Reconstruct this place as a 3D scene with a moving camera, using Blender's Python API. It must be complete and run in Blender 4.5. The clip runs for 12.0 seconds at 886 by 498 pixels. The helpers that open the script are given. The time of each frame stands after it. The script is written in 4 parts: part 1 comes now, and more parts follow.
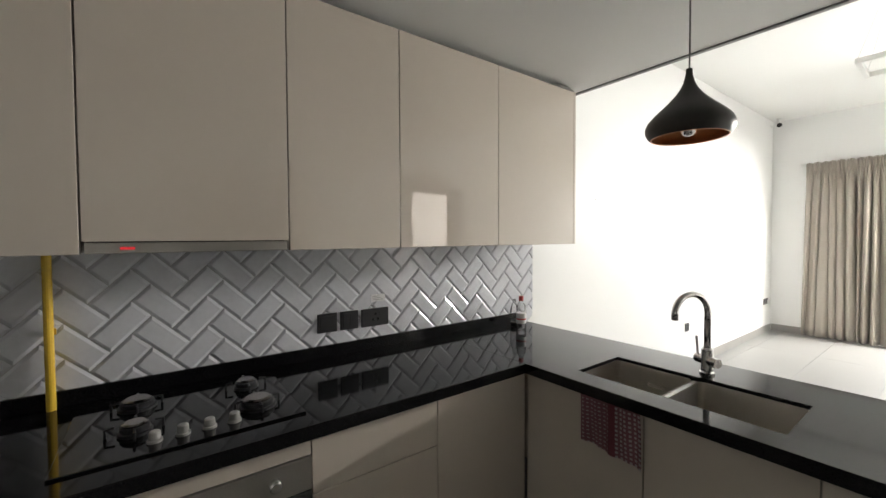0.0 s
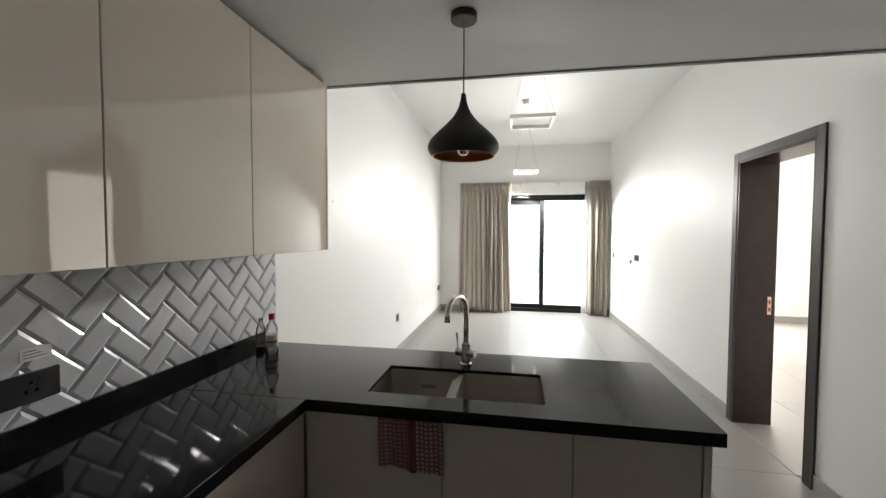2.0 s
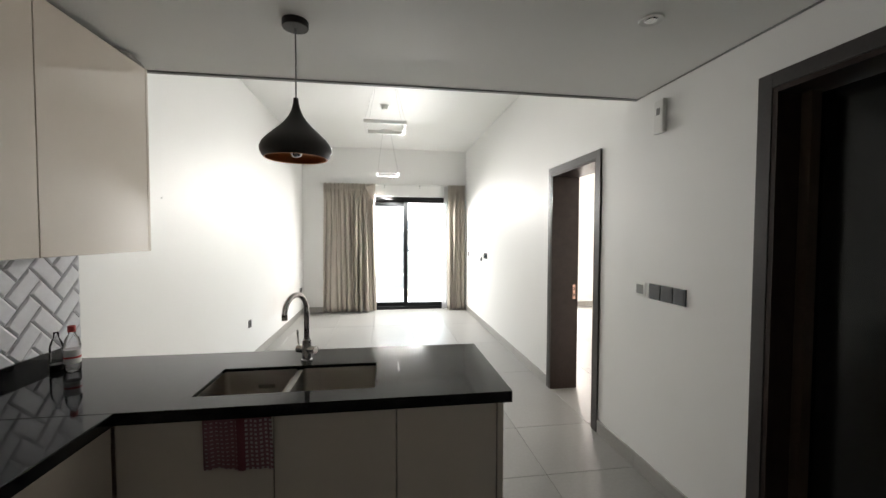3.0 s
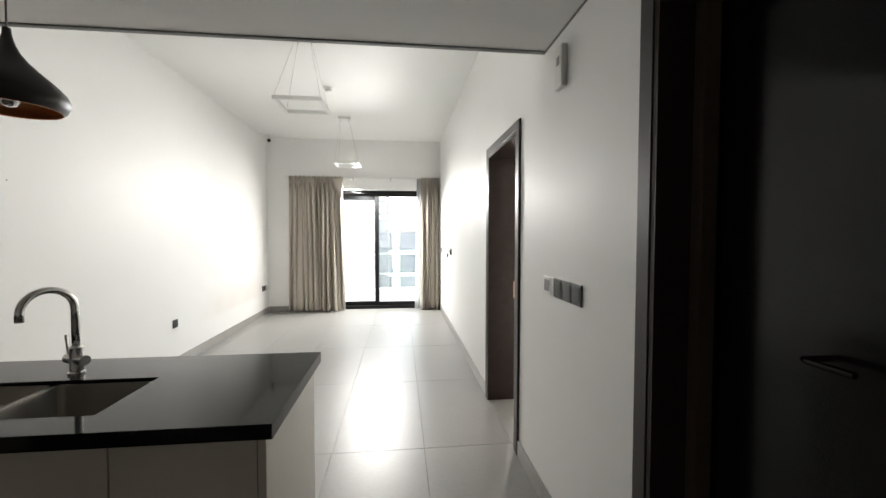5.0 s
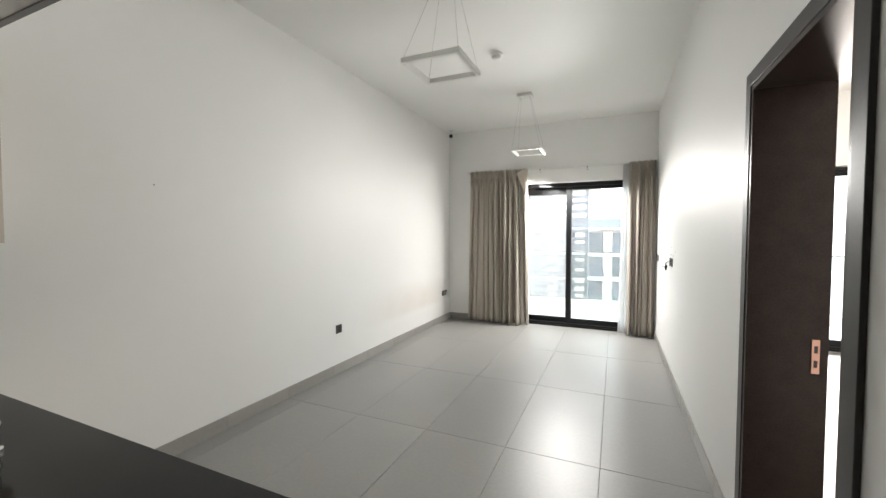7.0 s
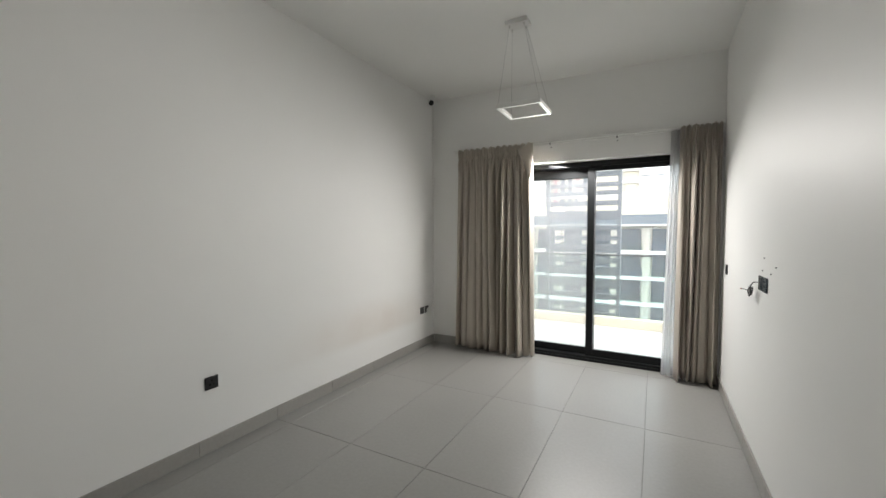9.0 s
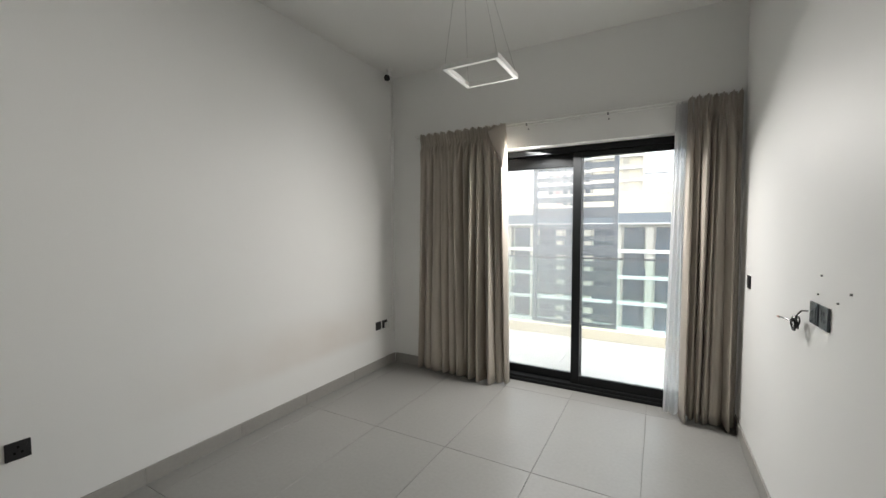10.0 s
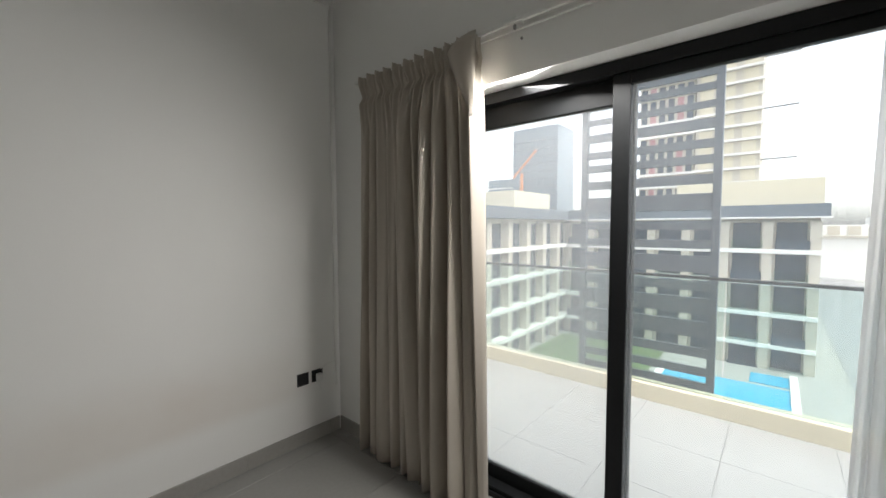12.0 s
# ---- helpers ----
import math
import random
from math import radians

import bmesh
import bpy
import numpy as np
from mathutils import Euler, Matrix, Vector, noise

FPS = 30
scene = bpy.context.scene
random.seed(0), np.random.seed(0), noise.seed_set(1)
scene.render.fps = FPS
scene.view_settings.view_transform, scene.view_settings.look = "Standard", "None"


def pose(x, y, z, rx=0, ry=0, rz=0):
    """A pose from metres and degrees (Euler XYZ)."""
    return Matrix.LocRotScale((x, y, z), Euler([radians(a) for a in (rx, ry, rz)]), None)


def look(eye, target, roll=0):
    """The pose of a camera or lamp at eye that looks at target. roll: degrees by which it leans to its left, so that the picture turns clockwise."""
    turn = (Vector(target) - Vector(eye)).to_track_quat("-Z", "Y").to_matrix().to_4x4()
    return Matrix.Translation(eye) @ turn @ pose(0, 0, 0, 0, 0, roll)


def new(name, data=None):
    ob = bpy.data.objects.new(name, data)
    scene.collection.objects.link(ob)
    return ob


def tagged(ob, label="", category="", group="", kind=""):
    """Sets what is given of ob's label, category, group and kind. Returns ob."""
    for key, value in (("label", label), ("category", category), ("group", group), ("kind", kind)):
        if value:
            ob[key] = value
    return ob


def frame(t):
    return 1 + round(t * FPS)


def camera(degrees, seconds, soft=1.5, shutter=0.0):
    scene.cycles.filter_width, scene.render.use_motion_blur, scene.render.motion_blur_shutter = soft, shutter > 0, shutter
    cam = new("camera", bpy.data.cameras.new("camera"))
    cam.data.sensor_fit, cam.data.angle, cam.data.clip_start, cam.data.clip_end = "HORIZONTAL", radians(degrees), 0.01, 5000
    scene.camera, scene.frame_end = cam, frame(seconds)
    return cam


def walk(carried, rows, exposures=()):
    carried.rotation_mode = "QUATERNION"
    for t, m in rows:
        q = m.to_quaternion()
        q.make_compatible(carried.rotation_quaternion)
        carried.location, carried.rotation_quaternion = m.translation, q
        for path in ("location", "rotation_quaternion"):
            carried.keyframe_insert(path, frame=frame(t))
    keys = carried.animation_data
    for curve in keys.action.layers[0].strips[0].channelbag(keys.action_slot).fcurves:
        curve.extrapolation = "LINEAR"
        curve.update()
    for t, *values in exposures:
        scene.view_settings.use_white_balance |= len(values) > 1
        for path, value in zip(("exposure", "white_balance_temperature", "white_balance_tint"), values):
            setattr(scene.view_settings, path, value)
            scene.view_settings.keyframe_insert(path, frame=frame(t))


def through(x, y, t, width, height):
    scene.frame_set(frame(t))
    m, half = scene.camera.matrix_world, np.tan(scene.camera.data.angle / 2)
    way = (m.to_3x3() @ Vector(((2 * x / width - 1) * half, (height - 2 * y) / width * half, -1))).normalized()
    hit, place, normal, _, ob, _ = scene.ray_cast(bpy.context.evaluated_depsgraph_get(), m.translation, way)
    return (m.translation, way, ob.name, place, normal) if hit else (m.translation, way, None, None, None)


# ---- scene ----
cam = camera(97.2, 12.0)
PATH = [
    (0, (-0.446, 0.853, 1.454), (-2.051, 2.044, 1.395), -0.3),
    (0.5, (-0.618, 0.89, 1.462), (-1.96, 2.372, 1.4), -0.2),
    (1, (-0.739, 0.945, 1.464), (-1.737, 2.677, 1.396), -0.2),
    (1.5, (-0.802, 0.907, 1.493), (-1.47, 2.79, 1.418), 0.0),
    (2, (-0.866, 0.859, 1.503), (-1.214, 2.827, 1.426), 0.2),
    (2.5, (-0.858, 0.788, 1.498), (-0.837, 2.787, 1.427), 0.2),
    (3, (-0.697, 0.723, 1.497), (-0.407, 2.7, 1.427), 0.2),
    (3.5, (-0.505, 0.722, 1.458), (-0.072, 2.673, 1.383), 0.1),
    (5.5, (0.273, 1.279, 1.418), (0.232, 3.277, 1.346), -0.0),
    (6, (0.322, 1.553, 1.417), (-0.063, 3.514, 1.346), -0.0),
    (6.5, (0.377, 1.884, 1.445), (-0.253, 3.78, 1.369), 0.1),
    (7, (0.362, 2.235, 1.447), (-0.443, 4.065, 1.374), 0.1),
    (9, (0.331, 3.969, 1.476), (-0.619, 5.726, 1.386), -0.0),
    (9.5, (0.35, 4.415, 1.498), (-0.604, 6.17, 1.408), 0.0),
    (10, (0.356, 4.893, 1.493), (-0.608, 6.643, 1.397), -0.1),
    (10.5, (0.363, 5.376, 1.498), (-0.614, 7.118, 1.396), -0.1),
    (11, (0.346, 5.877, 1.472), (-0.683, 7.59, 1.379), -0.3),
    (11.5, (0.28, 6.353, 1.48), (-0.839, 8.007, 1.384), -0.5),
    (11.8, (0.249, 6.623, 1.529), (-0.967, 8.207, 1.411), -0.3),
    (12, (0.237, 6.799, 1.539), (-1.062, 8.315, 1.422), -0.2),
]
walk(cam, [(t, look(eye, target, roll)) for t, eye, target, roll in PATH], [(0, 4.3), (1.5, 3.75), (2.5, 3.6), (3.5, 3.65), (5.5, 3.55), (6.5, 3.4), (7, 3.2), (9, 2.4), (10.5, 2.15), (12, 1.75)])

# ---- world, sun, exposure ----
world = bpy.data.worlds.new("sky")
scene.world = world
world.use_nodes = True
wn = world.node_tree
sky = wn.nodes.new("ShaderNodeTexSky")
sky.sky_type = "NISHITA"
sky.sun_disc = False
sky.sun_elevation, sky.sun_rotation = radians(64), radians(106)
sky.air_density, sky.dust_density, sky.ozone_density = 1.0, 2.5, 0.6
pale = wn.nodes.new("ShaderNodeHueSaturation")
pale.inputs["Saturation"].default_value = 0.3
wn.links.new(sky.outputs[0], pale.inputs["Color"])
wn.links.new(pale.outputs[0], wn.nodes["Background"].inputs[0])
wn.nodes["Background"].inputs[1].default_value = 0.15
sun = new("sun", bpy.data.lights.new("sun", "SUN"))
sun.data.energy, sun.data.angle, sun.data.color = 1.15, radians(25), (1, 0.96, 0.9)
sun.matrix_world = look((0, 0, 30), (-0.42, 0.12, 30 - 0.9))


def sky_lamp(name, eye, target, wide, high, watts, spread, tint=(1.0, 0.97, 0.93)):
    lamp = new(name, bpy.data.lights.new(name, "AREA"))
    lamp.data.shape, lamp.data.size, lamp.data.size_y = "RECTANGLE", wide, high
    lamp.data.energy, lamp.data.color = watts, tint
    lamp.data.spread = radians(spread)
    lamp.matrix_world = look(eye, target)


# added lamps under the balcony door's head, standing in for sky to brighten the room
sky_lamp("sky_fill_head", (-0.5, 8.555, 2.235), (-0.74, 7.86, 0.735), 1.2, 0.07, 15.0, 174)
# narrow added beam that lifts the dim kitchen end
sky_lamp("sky_fill_kitchen", (-0.48, 8.52, 2.235), (-1.25, 2.5, 1.9), 1.1, 0.03, 1.9, 68)
# added in the bedroom door's opening, tinted to warm that room
sky_lamp("sky_fill_bedroom", (2.45, 8.45, 1.2), (2.45, 4, 1.1), 1.4, 2.1, 20, 170, (1.0, 0.90, 0.83))


# ---- materials ----
def material(name, rgb, rough=0.5, metal=0.0, vary=0.06, scale=6.0, grain=80.0, bump=0.0, dark=None, blend=0.0, rough_vary=0.05, **more):
    """A surface whose colour, gloss and relief vary at two scales."""
    m = bpy.data.materials.new(name)
    m.use_nodes = True
    n, l = m.node_tree.nodes, m.node_tree.links
    b = n["Principled BSDF"]
    co = n.new("ShaderNodeTexCoord")
    geo = n.new("ShaderNodeNewGeometry")
    big, fine = n.new("ShaderNodeTexNoise"), n.new("ShaderNodeTexNoise")
    for t, s, d in ((big, scale, 4), (fine, grain, 3)):
        t.inputs["Scale"].default_value, t.inputs["Detail"].default_value = s, d
        l.new(geo.outputs["Position"], t.inputs["Vector"])
    add = n.new("ShaderNodeMath")
    add.operation = "ADD"
    l.new(big.outputs["Fac"], add.inputs[0])
    l.new(fine.outputs["Fac"], add.inputs[1])
    ramp = n.new("ShaderNodeMapRange")
    ramp.inputs[1].default_value, ramp.inputs[2].default_value = 0.6, 1.4
    ramp.inputs[3].default_value, ramp.inputs[4].default_value = 0.0, 1.0
    l.new(add.outputs[0], ramp.inputs[0])
    mix = n.new("ShaderNodeMix")
    mix.data_type = "RGBA"
    lo = dark or tuple(c * (1 - vary) for c in rgb)
    hi = tuple(min(1, c * (1 + vary)) for c in rgb)
    mix.inputs[6].default_value, mix.inputs[7].default_value = (*lo, 1), (*hi, 1)
    l.new(ramp.outputs[0], mix.inputs[0])
    l.new(mix.outputs[2], b.inputs["Base Color"])
    rr = n.new("ShaderNodeMapRange")
    rr.inputs[3].default_value, rr.inputs[4].default_value = max(0.01, rough - rough_vary), min(1, rough + rough_vary)
    l.new(big.outputs["Fac"], rr.inputs[0])
    l.new(rr.outputs[0], b.inputs["Roughness"])
    b.inputs["Metallic"].default_value = metal
    for k, v in more.items():
        b.inputs[k.replace("_", " ")].default_value = v
    if bump:
        bp = n.new("ShaderNodeBump")
        bp.inputs["Strength"].default_value, bp.inputs["Distance"].default_value = bump, 0.004
        l.new(fine.outputs["Fac"], bp.inputs["Height"])
        l.new(bp.outputs[0], b.inputs["Normal"])
    return m


def tile_material(name, rgb, rough, amount, scale=2.5):
    """Tiles that differ a little from piece to piece."""
    m = material(name, rgb, rough, vary=0.07, scale=scale, grain=45, bump=0.03)
    n, l = m.node_tree.nodes, m.node_tree.links
    b = n["Principled BSDF"]
    src = b.inputs["Base Color"].links[0].from_socket
    info = n.new("ShaderNodeObjectInfo")
    rng = n.new("ShaderNodeMapRange")
    rng.inputs[3].default_value, rng.inputs[4].default_value = 1 - amount, 1 + amount
    l.new(info.outputs["Random"], rng.inputs[0])
    hsv = n.new("ShaderNodeHueSaturation")
    l.new(rng.outputs[0], hsv.inputs["Value"])
    l.new(src, hsv.inputs["Color"])
    l.new(hsv.outputs[0], b.inputs["Base Color"])
    return m


def wall_paint():
    """White emulsion with a faint brown scuff band low on the wall by the sockets."""
    m = material("white_wall_paint", (0.84, 0.84, 0.825), 0.55, vary=0.02, scale=1.3, grain=220, bump=0.06)
    n, l = m.node_tree.nodes, m.node_tree.links
    b = n["Principled BSDF"]
    src = b.inputs["Base Color"].links[0].from_socket
    geo = n.new("ShaderNodeNewGeometry")
    sep = n.new("ShaderNodeSeparateXYZ")
    l.new(geo.outputs["Position"], sep.inputs[0])

    def band(sock, a, c, d, e):
        up, down, mul = n.new("ShaderNodeMapRange"), n.new("ShaderNodeMapRange"), n.new("ShaderNodeMath")
        up.interpolation_type = down.interpolation_type = "SMOOTHSTEP"
        up.inputs[1].default_value, up.inputs[2].default_value = a, c
        down.inputs[1].default_value, down.inputs[2].default_value = d, e
        down.inputs[3].default_value, down.inputs[4].default_value = 1, 0
        mul.operation = "MULTIPLY"
        l.new(sock, up.inputs[0])
        l.new(sock, down.inputs[0])
        l.new(up.outputs[0], mul.inputs[0])
        l.new(down.outputs[0], mul.inputs[1])
        return mul.outputs[0]

    no = n.new("ShaderNodeTexNoise")
    no.inputs["Scale"].default_value, no.inputs["Detail"].default_value = 2.2, 5
    l.new(geo.outputs["Position"], no.inputs["Vector"])
    val = band(sep.outputs["Y"], 5.6, 7.2, 7.8, 8.4)
    for s in (band(sep.outputs["Z"], 0.30, 0.42, 0.5, 0.85), band(sep.outputs["X"], -2.4, -2.3, -2.2, -2.1), no.outputs["Fac"]):
        mul = n.new("ShaderNodeMath")
        mul.operation = "MULTIPLY"
        l.new(val, mul.inputs[0])
        l.new(s, mul.inputs[1])
        val = mul.outputs[0]
    mix = n.new("ShaderNodeMix")
    mix.data_type = "RGBA"
    mix.inputs[7].default_value = (0.55, 0.42, 0.31, 1)
    half = n.new("ShaderNodeMath")
    half.operation = "MULTIPLY"
    half.inputs[1].default_value = 0.4
    l.new(val, half.inputs[0])
    l.new(half.outputs[0], mix.inputs[0])
    l.new(src, mix.inputs[6])
    l.new(mix.outputs[2], b.inputs["Base Color"])
    return m


def glass_material(name, tint=(1, 1, 1), rough=0.0, haze_mix=0.0):
    """Thin pane: mostly clear, with a mirror gloss that grows at a slant."""
    m = bpy.data.materials.new(name)
    m.use_nodes = True
    n, l = m.node_tree.nodes, m.node_tree.links
    n.remove(n["Principled BSDF"])
    tr, gl, mx, fr = (n.new("ShaderNodeBsdfTransparent"), n.new("ShaderNodeBsdfGlossy"), n.new("ShaderNodeMixShader"), n.new("ShaderNodeFresnel"))
    tr.inputs[0].default_value = (*tint, 1)
    gl.inputs["Roughness"].default_value = rough
    fr.inputs[0].default_value = 1.35
    l.new(fr.outputs[0], mx.inputs[0])
    l.new(tr.outputs[0], mx.inputs[1])
    l.new(gl.outputs[0], mx.inputs[2])
    l.new(mx.outputs[0], n["Material Output"].inputs[0])
    # translucent layer mixed into the pane imitates the washed-out haze outside
    if haze_mix:
        df, ad = n.new("ShaderNodeBsdfTranslucent"), n.new("ShaderNodeMixShader")
        no = n.new("ShaderNodeTexNoise")
        no.inputs["Scale"].default_value = 3
        sc = n.new("ShaderNodeMapRange")
        sc.inputs[3].default_value, sc.inputs[4].default_value = haze_mix * 0.9, haze_mix * 1.1
        df.inputs[0].default_value = (0.85, 0.85, 0.85, 1)
        l.new(no.outputs["Fac"], sc.inputs[0])
        l.new(sc.outputs[0], ad.inputs[0])
        l.new(mx.outputs[0], ad.inputs[1])
        l.new(df.outputs[0], ad.inputs[2])
        l.new(ad.outputs[0], n["Material Output"].inputs[0])
    return m


def cloth_material(name, rgb, through, rough=0.6, sheen=0.2):
    m = material(name, rgb, rough, vary=0.05, scale=3, grain=420, bump=0.12, Sheen_Weight=sheen)
    n, l = m.node_tree.nodes, m.node_tree.links
    b = n["Principled BSDF"]
    tl, mx = n.new("ShaderNodeBsdfTranslucent"), n.new("ShaderNodeMixShader")
    tl.inputs[0].default_value = (*rgb, 1)
    mx.inputs[0].default_value = through
    l.new(b.outputs[0], mx.inputs[1])
    l.new(tl.outputs[0], mx.inputs[2])
    l.new(mx.outputs[0], n["Material Output"].inputs[0])
    return m


WALL = wall_paint()
CEIL = material("ceiling_paint", (0.85, 0.85, 0.83), 0.6, vary=0.015, scale=1.0, grain=160, bump=0.04)
FLOOR = tile_material("grey_porcelain", (0.28, 0.277, 0.264), 0.37, 0.035, 1.6)
GROUT = material("grout", (0.23, 0.226, 0.216), 0.9, vary=0.1)
SKIRT = tile_material("grey_skirting_tile", (0.33, 0.32, 0.30), 0.35, 0.04)
LACQUER = material("cream_gloss_lacquer", (0.66, 0.585, 0.50), 0.03, vary=0.012, scale=1.5, grain=30, rough_vary=0.01, Coat_Weight=1.0, Coat_Roughness=0.012)
CARCASS = material("cream_cabinet_board", (0.56, 0.51, 0.45), 0.4, vary=0.03)
GRANITE = material("black_granite", (0.012, 0.012, 0.013), 0.07, dark=(0.003, 0.003, 0.0035), scale=190, grain=520, rough_vary=0.02, Specular_IOR_Level=0.28)
SPLASH = tile_material("white_bevelled_tile", (0.66, 0.665, 0.70), 0.15, 0.03)
SPLASHGROUT = material("tile_grout", (0.50, 0.50, 0.50), 0.8, vary=0.05)
WENGE = material("dark_wenge_veneer", (0.042, 0.029, 0.024), 0.34, dark=(0.020, 0.013, 0.011), scale=14, grain=140, bump=0.05, Specular_IOR_Level=0.22)
CASING = material("dark_grey_brown_casing", (0.045, 0.040, 0.039), 0.45, vary=0.15, scale=10, Specular_IOR_Level=0.3)
DARKDOOR = material("near_black_gloss_door", (0.005, 0.005, 0.005), 0.16, vary=0.2, Specular_IOR_Level=0.2)
DARKBROWN = material("brown_door_edge", (0.075, 0.05, 0.033), 0.4, vary=0.2)
STEEL = material("brushed_steel", (0.58, 0.55, 0.51), 0.34, 1.0, vary=0.06, scale=5, grain=200)
DARKSTEEL = material("dark_burner_metal", (0.42, 0.40, 0.38), 0.2, 1.0, vary=0.15)
CHROME = material("satin_chrome", (0.70, 0.69, 0.68), 0.2, 1.0, vary=0.04)
SILVER = material("silver_plastic", (0.42, 0.41, 0.39), 0.3, 0.5, vary=0.05)
BLACKPLASTIC = material("black_plastic", (0.018, 0.018, 0.02), 0.30, vary=0.1)
SLATEPLASTIC = material("dark_slate_plate", (0.045, 0.052, 0.06), 0.25, vary=0.08)
WHITEPLASTIC = material("white_plastic", (0.78, 0.78, 0.76), 0.35, vary=0.03)
ALU = material("black_aluminium", (0.009, 0.010, 0.011), 0.5, vary=0.15, scale=8, Specular_IOR_Level=0.25)
GREYALU = material("grey_trim", (0.22, 0.22, 0.22), 0.5, vary=0.08)
LAMPBLACK = material("bronze_black_enamel", (0.022, 0.019, 0.016), 0.42, vary=0.2)
COPPER = material("copper_lining", (0.62, 0.27, 0.11), 0.4, 0.6, vary=0.18)
CURTAIN = cloth_material("taupe_satin_cloth", (0.465, 0.42, 0.362), 0.05, 0.38, 0.05)
SHEER = cloth_material("white_voile", (0.9, 0.9, 0.9), 0.85, 0.8, 0.05)
sn = SHEER.node_tree
clear, veil = sn.nodes.new("ShaderNodeBsdfTransparent"), sn.nodes.new("ShaderNodeMixShader")
veil.inputs[0].default_value = 0.35
sn.links.new(sn.nodes["Material Output"].inputs[0].links[0].from_socket, veil.inputs[1])
sn.links.new(clear.outputs[0], veil.inputs[2])
sn.links.new(veil.outputs[0], sn.nodes["Material Output"].inputs[0])
GLASS = glass_material("clear_glass", (0.97, 0.985, 0.98), haze_mix=0.10)
HAZED = glass_material("hazy_glass", (0.93, 0.94, 0.93), haze_mix=0.22)
RAILGLASS = glass_material("green_glass", (0.84, 0.92, 0.90))
BULB = glass_material("bulb_glass", (0.95, 0.95, 0.95))
YELLOW = material("yellow_gas_pipe_paint", (0.75, 0.48, 0.04), 0.4, vary=0.08)
ROSE = material("rose_gold_plate", (0.55, 0.33, 0.26), 0.3, 1.0, vary=0.05)
CREAMSTONE = material("cream_render", (0.62, 0.56, 0.42), 0.8, vary=0.06, scale=1.5, bump=0.1)
BALCONYTILE = tile_material("pale_balcony_tile", (0.33, 0.33, 0.325), 0.45, 0.02)
FACADE = material("pale_render", (0.50, 0.46, 0.385), 0.8, vary=0.06, scale=0.4)
BAND = material("white_slab_edge", (0.74, 0.73, 0.70), 0.7, vary=0.04, scale=0.5)
SLATE = material("slate_cladding", (0.10, 0.125, 0.15), 0.5, vary=0.1, scale=0.6)
SCREENPAINT = material("dark_blue_grey_metal", (0.085, 0.098, 0.115), 0.5, vary=0.12, scale=4)
DARKGLASS = material("dark_window_glass", (0.045, 0.065, 0.085), 0.12, vary=0.35, scale=0.35)
REDPAINT = material("red_panel", (0.38, 0.19, 0.20), 0.6, vary=0.15, scale=0.5)
TOWERGLASS = material("blue_grey_curtain_wall", (0.16, 0.21, 0.25), 0.2, vary=0.2, scale=0.15)
POOLWATER = material("pool_water", (0.02, 0.34, 0.55), 0.08, vary=0.1, scale=0.8)
PAVING = material("pale_paving", (0.30, 0.295, 0.28), 0.8, vary=0.12, scale=0.3)
LAWN = material("lawn", (0.07, 0.12, 0.035), 0.9, vary=0.3, scale=0.6)
ORANGE = material("orange_crane_paint", (0.6, 0.2, 0.05), 0.6, vary=0.1)
CLOTHWHITE = material("checked_cotton", (0.45, 0.41, 0.40), 0.9, vary=0.05, grain=500, bump=0.2)
CLOTHRED = material("maroon_cotton", (0.20, 0.085, 0.10), 0.9, vary=0.1, grain=500, bump=0.2)
CLOTHBAND = material("deep_maroon_cotton", (0.16, 0.04, 0.055), 0.9, vary=0.1, grain=500, bump=0.2)
PLASTICWRAP = material("crumpled_plastic_film", (0.7, 0.68, 0.64), 0.2, vary=0.1, Transmission_Weight=0.3)
REDCAP = material("red_cap", (0.5, 0.03, 0.03), 0.35)
LABELWHITE = material("white_label", (0.75, 0.74, 0.74), 0.6)
HOBGLASS = material("black_hob_glass", (0.008, 0.008, 0.009), 0.06, vary=0.1)
OVENGLASS = material("grey_oven_glass", (0.06, 0.065, 0.065), 0.10, vary=0.08)
REDLED = bpy.data.materials.new("red_led")
REDLED.use_nodes = True
REDLED.node_tree.nodes["Principled BSDF"].inputs["Base Color"].default_value = (0.5, 0.02, 0.02, 1)
REDLED.node_tree.nodes["Principled BSDF"].inputs["Emission Color"].default_value = (1, 0.05, 0.06, 1)
REDLED.node_tree.nodes["Principled BSDF"].inputs["Emission Strength"].default_value = 0.02


# ---- mesh helpers ----
def link(name, bm, mat, parent=None, label="", smooth=False):
    me = bpy.data.meshes.new(name)
    bm.to_mesh(me)
    bm.free()
    if smooth:
        for p in me.polygons:
            p.use_smooth = True
    me.materials.append(mat)
    ob = new(name, me)
    if parent is not None:
        ob.parent = parent
    if label:
        ob["label"] = label
    return ob


def part(name, bm, mat, parent, label="", smooth=False):
    return link(name, bm, mat, parent, label, smooth)


def thing(name, label, category, group="", kind="", at=(0, 0, 0)):
    ob = new(name)
    ob.location = at
    ob.empty_display_size = 0.05
    return tagged(ob, label, category, group, kind)


